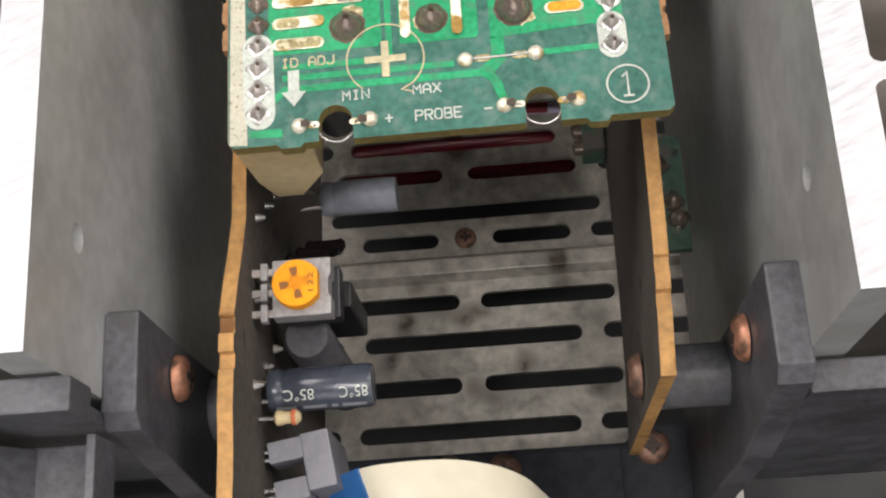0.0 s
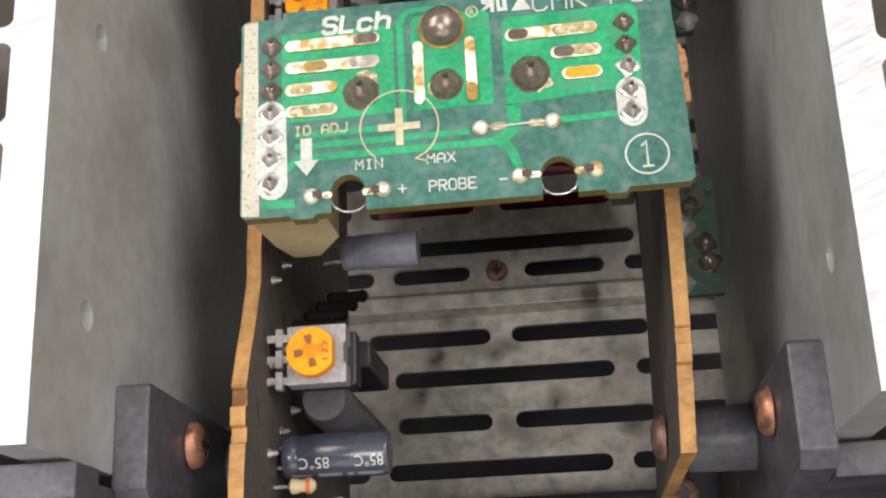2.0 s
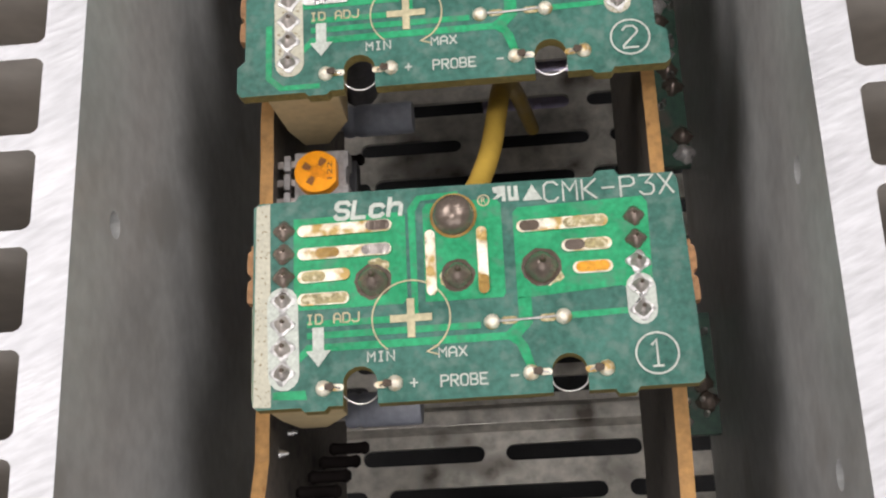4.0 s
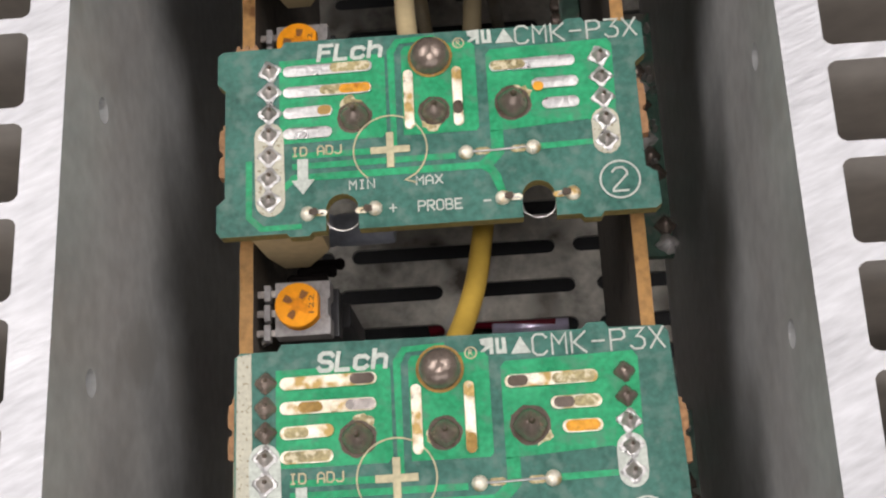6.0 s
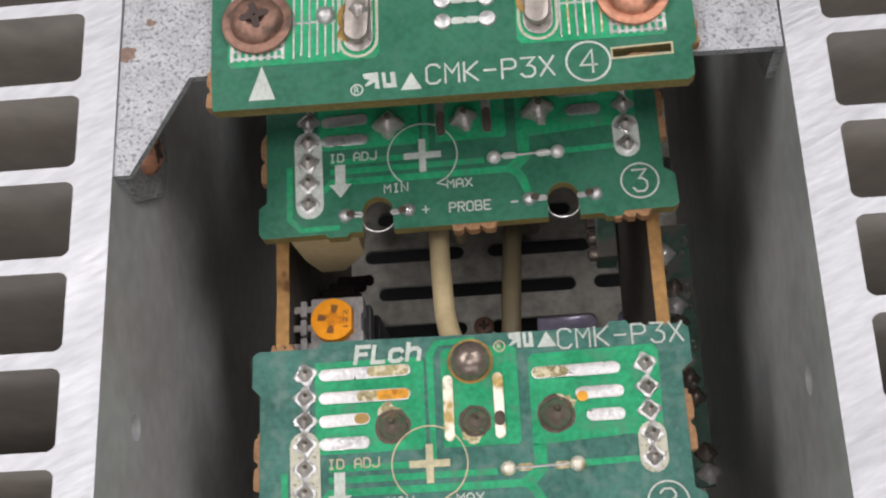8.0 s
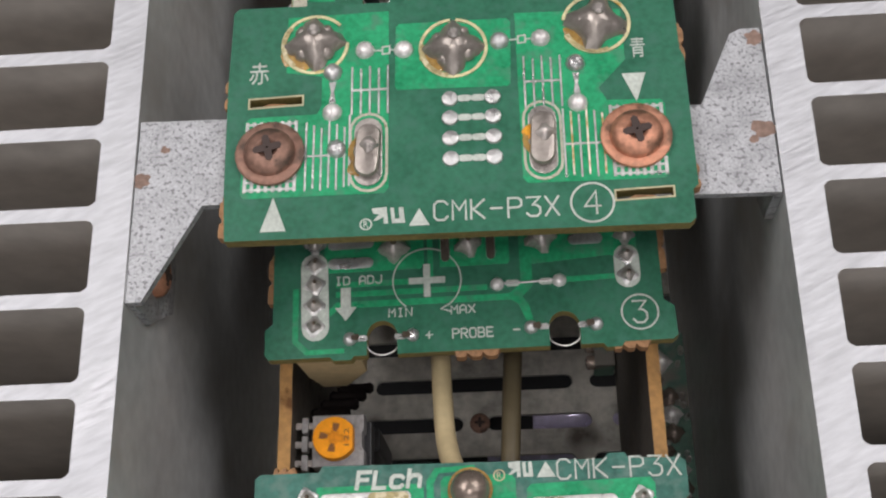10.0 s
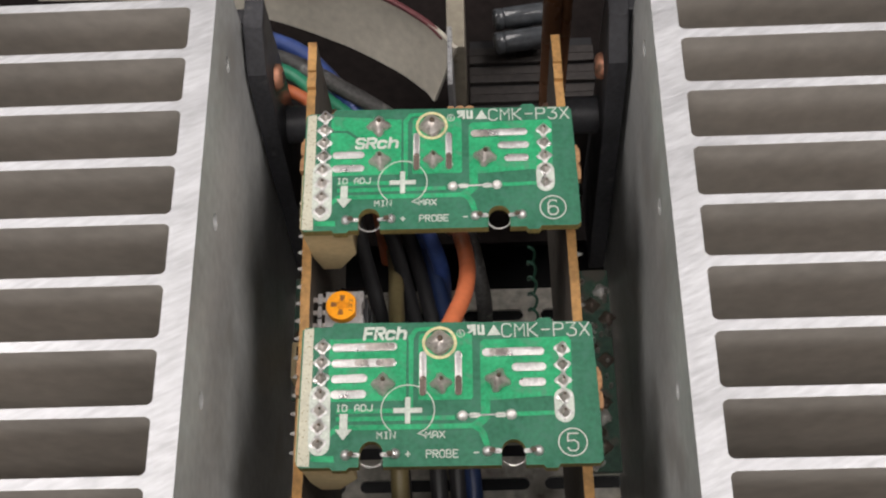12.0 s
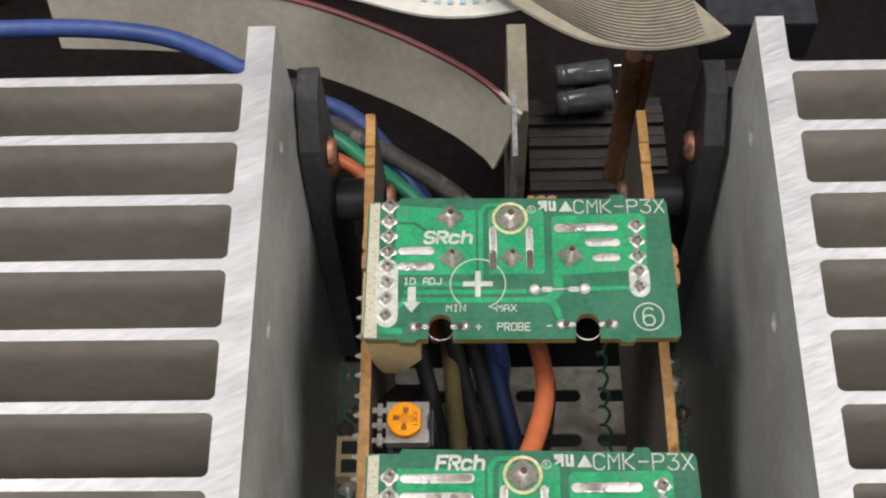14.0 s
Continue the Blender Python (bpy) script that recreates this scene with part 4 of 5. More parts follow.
for k, (x, y, r) in enumerate(((-1.54, 1.40, 0.29), (0.03, 1.26, 0.29), (1.64, 1.48, 0.30))):
    part("flux_ring", arc_band(x, y, 0.37, 0.036, 0.005, 0.018, (40, 95, 200)[k], (320, 350, 330)[k]), FLUX_PALE, b4, "yellowed ring round a large joint")
    part("flux_stain", arc_band(x, y, 0.355, 0.05, 0.018, 0.021, 140 + 30 * k, 90, 16), FLUX_TAN, b4)
    part("flux_stain", lathe([(0.2, 0), (0.16, 0.008)], x - 0.16, y - 0.12, 0.006, 18, wobble=0.16, seed=80 + k), FLUX, b4, "brown flux residue")
    solder_joint(b4, x, y, r * 1.03, False, 0.27, 60 + k, False, 0.22, SOLDER_STAR)
    for q in range(4):
        a = radians(45 + 90 * q + 14 * k)
        part("solder_lump", lathe([(0.09, 0), (0.08, 0.05), (0.04, 0.09), (0.01, 0.1)], x + 0.19 * math.cos(a), y + 0.19 * math.sin(a), 0.02, 12, wobble=0.08, seed=90 + 4 * k + q), SOLDER_STAR, b4, smooth=True)
    part("pin_tip", lathe([(0.075, 0), (0.07, 0.16), (0.04, 0.19)], x + 0.02, y + 0.05, 0.1, 10), SOLDER_MID, b4, smooth=True)
for k, (x, y) in enumerate(((-0.92, 0.0), (0.98, 0.05))):
    part("pad_outline", prism(pill(x, y - 0.27, x, y + 0.27, 0.215, 8), 0.005, 0.0105, 0, [pill(x, y - 0.27, x, y + 0.27, 0.185, 8)]), STRIP, b4)
    part("tinned_pad", prism(pill(x, y - 0.26, x, y + 0.26, 0.155, 8), 0.005, 0.026, 0.01), SOLDER_MID, b4)
    part("solder_mound", prism([(px + 0.012 * math.sin(9 * py), py) for px, py in pill(x, y - 0.2, x, y + 0.17, 0.135, 8)], 0.024, 0.135, 0.06), SOLDER_STAR, b4, "long solder mound", smooth=True)
    part("solder_lump", lathe([(0.1, 0), (0.09, 0.04), (0.05, 0.08), (0.01, 0.1)], x + 0.02, y + 0.03, 0.11, 14, wobble=0.12, star=0.2, seed=70 + k), SOLDER_MID, b4, smooth=True)
    part("flux_stain", arc_band(x, y, 0.19, 0.06, 0.027, 0.034, 120, 150, 16), FLUX, b4)
    part("flux_stain", lathe([(0.09, 0), (0.07, 0.012)], x - 0.13, y - 0.2 + 0.3 * k, 0.027, 14, wobble=0.2, seed=75 + k), FLUX_ORANGE if k else FLUX, b4)
for k, (x, y) in enumerate(((-0.97, 1.29), (-1.33, 1.02), (-1.33, 0.51), (-1.27, 0.05), (-0.53, 1.27), (0.55, 1.32), (1.01, 1.33), (1.38, 0.98), (1.38, 0.48))):
    part("solder_joint", lathe([(0.11, 0), (0.10, 0.04), (0.06, 0.08), (0.02, 0.09)], x, y, 0.004, 14, wobble=0.04, seed=k), TIN if k % 2 else SOLDER, b4, smooth=True)
for y in (0.61, 0.37, 0.12, -0.13):
    for x in (-0.02, 0.45):
        part("solder_joint", lathe([(0.095, 0), (0.085, 0.025), (0.03, 0.04)], x, y, 0.004, 14), TIN, b4, smooth=True)
    for x in (0.14, 0.29):
        part("pad_bar", prism(pill(x - 0.04, y, x + 0.04, y, 0.04, 4), 0.004, 0.012), SILK, b4)
# printed tinned line grids
for x0, y0, y1 in ((-1.12, 0.47, 1.08), (0.80, 0.45, 1.1)):
    for i in range(5):
        part("tinned_line", box(x0 + 0.1 * i, x0 + 0.1 * i + 0.021, y0, y1 - 0.03 * (i % 2), 0.005, 0.014), TIN, b4)
    part("tinned_line", box(x0, x0 + 0.42, (y0 + y1) / 2 - 0.01, (y0 + y1) / 2 + 0.015, 0.005, 0.0125), TIN, b4)
for x0, y0, y1 in ((-1.62, -0.44, 0.4), (1.2, -0.42, 0.42)):
    for i in range(6):
        part("tinned_line", box(x0 + 0.085 * i, x0 + 0.085 * i + 0.02, y0 + 0.03 * (i % 2), y1 - 0.04 * (i % 3), 0.005, 0.014), TIN_BURNT if x0 > 0 and i % 2 else TIN, b4)
    part("tinned_line", box(x0, x0 + 0.46, -0.03, -0.008, 0.005, 0.0125), TIN, b4)
part("tinned_line", box(-1.14, -1.118, -0.4, 0.47, 0.005, 0.014), TIN, b4)
# comb-shaped tinned field under each screw
for x in (-2.0, 2.0):
    for i in range(8):
        xa = x - 0.29 + 0.078 * i
        part("tinned_line", box(xa, xa + 0.036, 0.22, 0.43, 0.005, 0.013), TIN, b4)
        part("tinned_line", box(xa, xa + 0.036, -0.43, -0.22, 0.005, 0.013), TIN, b4)
    for y in (0.31, 0.40, -0.40, -0.31):
        part("tinned_line", box(x - 0.29, x + 0.29, y - 0.012, y + 0.012, 0.005, 0.0118), TIN, b4)
for x, y, m in ((-2.0, 0.02, COPPER_DARK), (1.98, 0.03, COPPER)):
    pan_screw(b4, x, y, 0.03, 0.29, m, washer=True, turn=12)
part("printed_triangle", prism([(-2.08, -0.90), (-1.80, -0.90), (-1.95, -0.5)], 0.0, 0.008), SILK, b4)
part("printed_triangle", prism([(1.88, 0.82), (2.14, 0.82), (2.02, 0.46)], 0.0, 0.008), SILK, b4)
part("printed_text", lettering("CMK-P3X", -0.22, 1.12, -0.86, -0.62, 0.0, 0.022, 0.0, 0.008), SILK, b4)
part("printed_number", lettering("4", 1.37, 1.56, -0.86, -0.58, 0.0, 0.022, 0.0, 0.008), SILK, b4)
part("printed_circle", arc_band(1.465, -0.72, 0.225, 0.022, 0, 0.008), SILK, b4)
part("printed_triangle", prism([(-0.48, -0.90), (-0.26, -0.90), (-0.37, -0.70)], 0, 0.008), SILK, b4)
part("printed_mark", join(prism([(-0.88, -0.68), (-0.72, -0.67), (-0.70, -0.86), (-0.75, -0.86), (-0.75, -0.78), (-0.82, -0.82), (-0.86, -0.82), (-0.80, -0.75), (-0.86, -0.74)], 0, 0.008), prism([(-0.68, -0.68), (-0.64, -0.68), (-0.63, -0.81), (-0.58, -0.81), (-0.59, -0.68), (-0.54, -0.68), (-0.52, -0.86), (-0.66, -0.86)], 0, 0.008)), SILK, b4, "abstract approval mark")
part("printed_circle", arc_band(-0.94, -0.86, 0.06, 0.014, 0, 0.008, n=24), SILK, b4)
part("printed_text", writing("R", -0.965, -0.915, -0.895, -0.825, 0, 0.008, 0.0), SILK, b4)
part("printed_text", writing("青", 2.0, 2.16, 1.02, 1.28, 0.0, 0.008, 0.0), SILK, b4)
part("printed_text", writing("赤", -2.28, -2.06, 0.92, 1.2, 0.0, 0.008, 0.0), SILK, b4)

# thin printed part outlines of board four
for x, y in ((-0.73, 1.28), (0.80, 1.33)):
    part("printed_outline", join(box(x - 0.14, x - 0.05, y - 0.008, y + 0.008, 0.005, 0.011), box(x + 0.05, x + 0.14, y - 0.008, y + 0.008, 0.005, 0.011), prism([(x - 0.05, y - 0.06), (x + 0.05, y - 0.05), (x + 0.05, y + 0.06), (x - 0.05, y + 0.05)], 0.005, 0.011, 0, [[(x - 0.032, y - 0.04), (x + 0.032, y - 0.035), (x + 0.032, y + 0.042), (x - 0.032, y + 0.035)]])), SILK, b4)
for x, y0, y1 in ((-1.33, 0.63, 0.9), (1.38, 0.6, 0.86)):
    part("tinned_neck", prism([(x - 0.04, y0), (x + 0.04, y0), (x + 0.015, (y0 + y1) / 2), (x + 0.04, y1), (x - 0.04, y1), (x - 0.015, (y0 + y1) / 2)], 0.005, 0.013), TIN, b4)

# ---- components on the upright boards ----


def trimmer(y, z, turn, x=-1.70):
    ob = thing("trimmer", (x, y, z), "orange trimmer dial on a grey body, soldered to the upright board", "trimmer", "orange trimmers")
    part("body", prism([(-0.30, -0.33), (0.36, -0.33), (0.36, -0.12), (0.33, -0.1), (0.33, 0.1), (0.36, 0.12), (0.36, 0.33), (-0.30, 0.33)], -0.34, -0.08, 0.02), TRIM_GREY, ob)
    part("base", box(-0.22, 0.42, -0.3, 0.3, -0.62, -0.345, 0.02), RELAY, ob)
    for k, yy in enumerate((-0.26, -0.02, 0.22)):
        part("lead", box(-0.56, -0.28, yy - 0.04, yy + 0.04, -0.2, -0.16), SOLDER_MID, ob)
        part("lead_comb", box(-0.44, -0.36, yy - 0.1, yy + 0.1, -0.24, -0.12, 0.01), TRIM_GREY, ob)
    dial = part("dial", prism([(0.27 * math.cos(radians(q)), 0.27 * math.sin(radians(q))) for q in range(42, 320, 12)] + [(0.24, -0.14), (0.24, 0.14)], -0.08, 0.09, 0.02), ORANGE, ob, "orange plastic dial", smooth=False)
    a = radians(turn)
    cross = [(u * math.cos(a) - w * math.sin(a), u * math.sin(a) + w * math.cos(a)) for u, w in ((-0.19, -0.05), (-0.05, -0.05), (-0.05, -0.19), (0.05, -0.19), (0.05, -0.05), (0.19, -0.05), (0.19, 0.05), (0.05, 0.05), (0.05, 0.19), (-0.05, 0.19), (-0.05, 0.05), (-0.19, 0.05))]
    # Flat cross and wedges on the dial; recess shade is put into their colour.
    part("cross_slot", prism(cross, 0.086, 0.0905), ORANGE_DEEP, dial, "flat darker cross standing for a shaded recess")
    for k in range(3):
        b = a + k * math.pi / 2
        c, s = math.cos(b), math.sin(b)
        pts = [(c * u - s * w, s * u + c * w) for u, w in ((0.08, -0.02), (0.13, -0.04), (0.18, -0.04), (0.18, 0.04), (0.13, 0.04), (0.08, 0.02))]
        part("dial_slot", prism(pts, 0.088, 0.094), SLOT_DARK, dial)
    part("printed_number", writing("122", 0.13, 0.19, -0.11, 0.11, 0.0905, 0.003, 0.0, turn=-1), SLOT_DARK, dial)
    return ob


for y, z, t in ((4.02, 9.27, 100), (8.24, 9.35, 60), (11.70, 9.25, 80), (16.0, 9.2, 75), (20.47, 9.15, 85)):
    trimmer(y, z, t)


def capacitor(x, y, z, r, length, mat, lean=0.0, label="small blue-grey electrolytic capacitor lying beside the upright board", text=()):
    ob = thing("capacitor", (x, y, z), label, "capacitor", "small capacitors", turn=lean)
    prof = [(r * 0.7, 0), (r * 0.93, 0.01), (r, 0.05), (r, 0.13), (r * 0.93, 0.16), (r * 0.93, 0.19), (r, 0.23), (r, length - 0.05), (r * 0.94, length), (r * 0.72, length)]
    part("sleeve", lathe(prof, 0, 0, 0, 28, "x"), mat, ob, smooth=True)
    part("can_end", lathe([(r * 0.7, length - 0.02), (r * 0.7, length - 0.008)], 0, 0, 0, 20, "x"), STEEL, ob)
    for s in (-0.11, 0.11):
        part("lead", tube([(0.02, s, 0), (-0.12, s, 0.0), (-0.30, s * 1.1, -0.02)], 0.025, 8, 3), STEEL, ob, smooth=True)
    for body, u0, u1, a in text:
        bm = writing(body, u0, u1, -0.055, 0.055, 0, 0.004, -0.01)
        for v in bm.verts:
            ang = a - v.co.y / r
            rr = r + 0.002 + v.co.z
            v.co = Vector((v.co.x, rr * math.cos(ang), rr * math.sin(ang)))
        part("printed_text", bm, SILK, ob)
    return ob


# the printing on the sleeve reads from the far side, so it stands on its head
front_cap = capacitor(-2.16, 3.0, 8.6, 0.245, 1.18, CAP_SLEEVE, 0, "dark blue-grey electrolytic capacitor marked 85°C, on bent leads")
for body, u0, u1, a in (("85°C", 0.20, 0.54, 1.75), ("85°C", 0.82, 1.14, 1.75)):
    bm = writing(body, u0, u1, -0.068, 0.068, 0, 0.004, -0.005)
    for v in bm.verts:
        ang = radians(118) + (v.co.y) / 0.255
        rr = 0.247 + v.co.z
        v.co = Vector((u0 + u1 - v.co.x, rr * math.cos(ang), rr * math.sin(ang)))
    part("printed_text", bm, SILK, front_cap)
for u0, wide in ((0.10, 0.22), (0.40, 0.26), (0.72, 0.07), (0.84, 0.27)):
    bm = box(u0, u0 + wide, -0.004, 0.004, 0, 0.004)
    for v in bm.verts:
        ang = radians(157) + v.co.y * 26
        rr = 0.247 + v.co.z
        v.co = Vector((v.co.x, rr * math.cos(ang), rr * math.sin(ang)))
    part("printed_mark", bm, CAP_INK, front_cap)
for y, z in ((5.76, 7.4), (9.84, 7.4)):
    capacitor(-1.72, y, z, 0.225, 0.98, CAP_GREY, 0, "dusty grey electrolytic capacitor on the upright board")


def black_parts(y):
    ob = thing("moulded_transistor", (-1.5, y + 0.28, 8.0), "small black moulded transistor on the upright board", "component", "black transistors")
    part("case", prism([(-0.2, -0.17), (0.2, -0.17), (0.22, -0.12), (0.22, 0.13), (0.18, 0.16), (-0.2, 0.16)], -1.4, 0, 0.03), RELAY, ob)
    ob = thing("black_capacitor", (-1.8, y - 0.28, 5.2), "upright black capacitor under the trimmer", "capacitor", "black capacitors")
    part("sleeve", lathe([(0.26, 0), (0.29, 0.04), (0.29, 2.9), (0.25, 3.0), (0.1, 3.01)], 0, 0, 0, 22), BLACK, ob, smooth=True)


for y in (4.0, 8.2, 11.7, 16.0, 20.5):
    black_parts(y)
    ob = thing("resistor_row", (-2.12, y + 1.0, 7.6), "dark diagonal film resistors on the upright board", "resistor", "film resistors")
    for k in range(4):
        part("resistor", lathe([(0.05, 0), (0.09, 0.05), (0.075, 0.12), (0.075, 0.42), (0.09, 0.49), (0.05, 0.54)], -0.1 + 0.04 * k, -0.35 + 0.26 * k, 0.45 - 0.5 * k, 12, "x"), BROWN_PCB, ob, smooth=True)
# small carbon resistor by the front capacitor
ob = thing("carbon_resistor", (-2.08, 2.66, 8.75), "tiny beige carbon resistor with an orange band", "resistor")
part("body", lathe([(0.04, 0), (0.085, 0.03), (0.085, 0.09), (0.07, 0.12), (0.07, 0.22), (0.085, 0.25), (0.04, 0.3)], 0, 0, 0, 14, "x"), CREAM, ob, smooth=True)
part("colour_band", lathe([(0.087, 0.2), (0.089, 0.22), (0.087, 0.25)], 0, 0, 0, 14, "x"), W_ORANGE, ob)
part("lead", tube([(0.0, 0, 0), (-0.1, 0, 0), (-0.24, 0, 0.02)], 0.022, 8, 3), STEEL, ob)
# grey plug with the cream flat cable loop
plug = thing("flat_cable_plug", (-1.78, 2.16, 8.55), "grey plastic flat cable socket on long pins", "connector", turn=9)
part("shell", join(box(-0.38, 0.0, 0.08, 0.32, -0.4, 0.05, 0.02), box(-0.38, 0.0, -0.36, -0.12, -0.4, 0.03, 0.02), box(0.0, 0.32, -0.3, 0.34, -1.2, 0.06, 0.02)), GREY_PLASTIC, plug)
for yy in (-0.26, -0.18, 0.16, 0.25):
    part("pin", tube([(-0.38, yy, -0.1), (-0.5, yy, -0.09), (-0.62, yy, -0.08)], 0.025, 8, 2), STEEL, plug)
part("black_body", box(0.02, 1.5, -1.6, -0.2, -2.6, -1.0, 0.03), BLACK, plug)
ffc = thing("flat_cable", (0, 0, 0), "cream flat cable looping out of its plug", "cable")
part("strip", band([(-1.42, 1.58, 7.9), (-0.9, 1.62, 8.3), (0.0, 1.62, 8.38), (0.85, 1.42, 8.15), (1.45, 1.02, 7.5), (1.75, 0.5, 6.3), (1.75, 0.2, 4.6)], [(0.85, -1, 0.2)] * 7, 1.05, 0.03), FFC, ffc, smooth=True)
part("stiffener", band([(-1.46, 1.57, 7.87), (-1.28, 1.6, 8.08), (-1.08, 1.63, 8.24)], [(0.85, -1, 0.2)] * 3, 1.03, 0.05), BLUE, ffc, "blue stiffener tab")
low = thing("lower_flat_cable", (0, 0, 0), "dusty flat cable lying low in front of the heat sink", "cable")
part("strip", band([(-7.5, 2.2, 6.2), (-5.0, 1.6, 6.7), (-3.2, 1.0, 6.9), (-1.8, 0.3, 6.6), (-0.8, -0.6, 5.6)], [(0, -1, -0.5)] * 5, 1.3, 0.04), FFC_WIRE, low)
part("edge", tube([(-7.5, 2.8, 6.5), (-5.0, 2.2, 7.0), (-3.2, 1.6, 7.2), (-1.8, 0.9, 6.9), (-0.8, 0.0, 5.9)], 0.03, 8), FFC, low)

# ---- black plastic brackets at both ends ----


def end_bracket(side, yc, sign):
    """side: -1 or 1 along x; sign: +1 the end nearer the front, -1 the far end."""
    Y = lambda y: yc + sign * y  # noqa: E731
    ob = thing("end_bracket", (0, 0, 0), "dusty black plastic bracket screwed to the end of a heat sink", "bracket", "end brackets")
    s = side
    if sign > 0:
        prof = [(Y(0.88), 10.28), (Y(-0.14), 10.28), (Y(-0.3), 10.1), (Y(-0.62), 7.6), (Y(-0.75), 3.0), (Y(0.95), 3.0), (Y(0.85), 6.6), (Y(0.92), 7.3), (Y(0.9), 8.7), (Y(0.92), 10.2)]
    else:
        prof = [(Y(-0.5), 10.4), (Y(0.15), 10.4), (Y(0.75), 9.75), (Y(0.85), 9.3), (Y(1.15), 7.6), (Y(1.7), 3.0), (Y(-0.5), 3.0)]
    # Far brackets take a darker black than the front ones.
    plastic = BLACK if sign > 0 else BLACK_FAR
    part("plate", prism(prof, s * 3.14, s * 3.5, 0.03, axis="x"), plastic, ob)
    ya, yb = sorted((Y(-0.03), Y(-0.36)))
    top = 11.45 if s < 0 and sign > 0 else 9.9 if sign > 0 else 10.3
    part("arm", box(*sorted((s * 3.36 if s < 0 else s * 3.5, s * 10.0)), ya, yb, top - 0.55, top, 0.03), plastic, ob)
    if sign < 0 and s > 0:
        part("arm_head", box(3.3, 5.12, 26.85, 28.6, 9.4, 10.4, 0.05), FRAME_BLACK, ob)
    part("arm_web", box(*sorted((s * 3.5, s * 10.0)), ya + 0.1, yb - 0.1, 3.0, top - 0.545, 0.0), plastic, ob)
    sy = Y(0.48) if sign > 0 else Y(0.25)
    part("pillar", lathe([(0.36, 2.36), (0.38, 2.4), (0.385, 3.0), (0.39, 3.14)], 0, sy, 7.25, 28, "x" if s > 0 else "-x"), plastic, ob, smooth=True)
    pan_screw(ob, s * 3.12, sy, 8.95, 0.26, COPPER, "-x" if s > 0 else "x")
    return ob


for sd in (-1, 1):
    end_bracket(sd, 2.66, 1)
    end_bracket(sd, 25.66, -1)
for x, y, m in ((2.12, 3.19, COPPER_DARK), (2.15, 25.42, COPPER_DARK)):
    pan_screw(board_r, x, y, 7.25, 0.27, m, "-x")
for x, y in ((-2.23, 25.4),):
    pan_screw(board_l, x, y, 7.3, 0.27, COPPER, "x")
clip = thing("bracket_clip", (-4.72, 2.05, 10.5), "black plastic clip under the bracket arm", "clip")
part("side_lug", box(-0.12, 0.16, -0.36, 0.22, -1.0, 0.1, 0.04), BLACK, clip)
part("floor_plate", box(0.1, 1.26, -0.5, 0.22, -0.62, -0.5, 0.03), BLACK, clip)
part("end_wall", box(1.18, 1.27, -0.5, 0.22, -0.55, 0.02, 0.02), BLACK, clip)
part("sloped_web", prism([(0.14, 0.06), (0.5, -0.52), (0.14, -0.52)], -0.34, 0.2, 0.02, axis="y"), BLACK, clip)
part("shelf", box(-1.6, -0.1, -0.2, 0.2, -0.75, -0.6, 0.03), BLACK, clip)
# zinc flange screws of the raised board's bracket
pan_screw(bracket, -3.44, -0.95, -0.75, 0.26, COPPER, "x")
pan_screw(bracket, 3.44, 0.85, -0.75, 0.26, COPPER, "-x")

# ---- black cross frame low in front ----
cross = thing("cross_frame", (0, 2.6, 3.0), "black plastic cross frame between the heat sinks with copper screws", "frame")
part("bar", prism([(-3.5, -1.2), (3.5, -1.2), (3.5, 0.75), (2.4, 0.75), (2.2, 0.5), (-3.5, 0.5)], -0.6, 0.0, 0.04), FRAME_BLACK, cross)
part("rib", box(-0.1, 2.1, -0.5, 0.42, 0.0, 0.12, 0.03), FRAME_BLACK, cross)
for x, y in ((-0.55, 0.2), (0.3, 0.15), (2.6, 0.4)):
    pan_screw(cross, x, y, 0.0 if x < 0 or x > 2.2 else 0.12, 0.27, COPPER_DARK)

# ---- dusty boards with parts low beside the walls ----


def low_board(x, y0, y1, seed, header=False):
    ob = thing("output_board", (x, y0, 4.1), "dusty green output board with solder lumps beside the heat sink", "circuit board", "output boards")
    part("laminate", box(-0.36, 0.42, 0, y1 - y0, -0.16, 0), GREEN_PCB, ob)
    r = random.Random(seed)
    n = int((y1 - y0) * 3)
    for k in range(n):
        part("solder_lump", lathe([(0.17, 0), (0.15, 0.06), (0.08, 0.13), (0.03, 0.16)], r.uniform(-0.25, 0.35), 0.2 + (y1 - y0 - 0.4) * k / n, 0, 12, wobble=0.06, star=0.2, seed=seed * 50 + k), SOLDER_DARK if k % 3 else SOLDER, ob, smooth=True)
    for k in range(n * 2):
        part("lead_stub", lathe([(0.05, 0), (0.045, 0.12), (0.02, 0.2)], r.uniform(-0.3, 0.36), 0.15 + (y1 - y0 - 0.3) * r.random(), 0, 8), SOLDER_MID if k % 2 else STEEL, ob, smooth=True)
    if header:
        socket = part("pin_header", box(-0.3, 0.2, 0.3, 1.1, 0, 0.5, 0.02), CREAM, ob, "cream pin socket")
        # Openings are thin dark plates on top, coloured for the shade inside.
        for y in (0.38, 0.74):
            part("header_slot", box(-0.2, 0.1, y, y + 0.26, 0.5, 0.504), RELAY, socket)
    return ob


low_board(3.02, 5.8, 7.7, 1)
low_board(3.02, 10.2, 14.6, 2)
low_board(3.02, 18.9, 23.4, 3)
low_board(-3.03, 20.6, 23.4, 4, True)
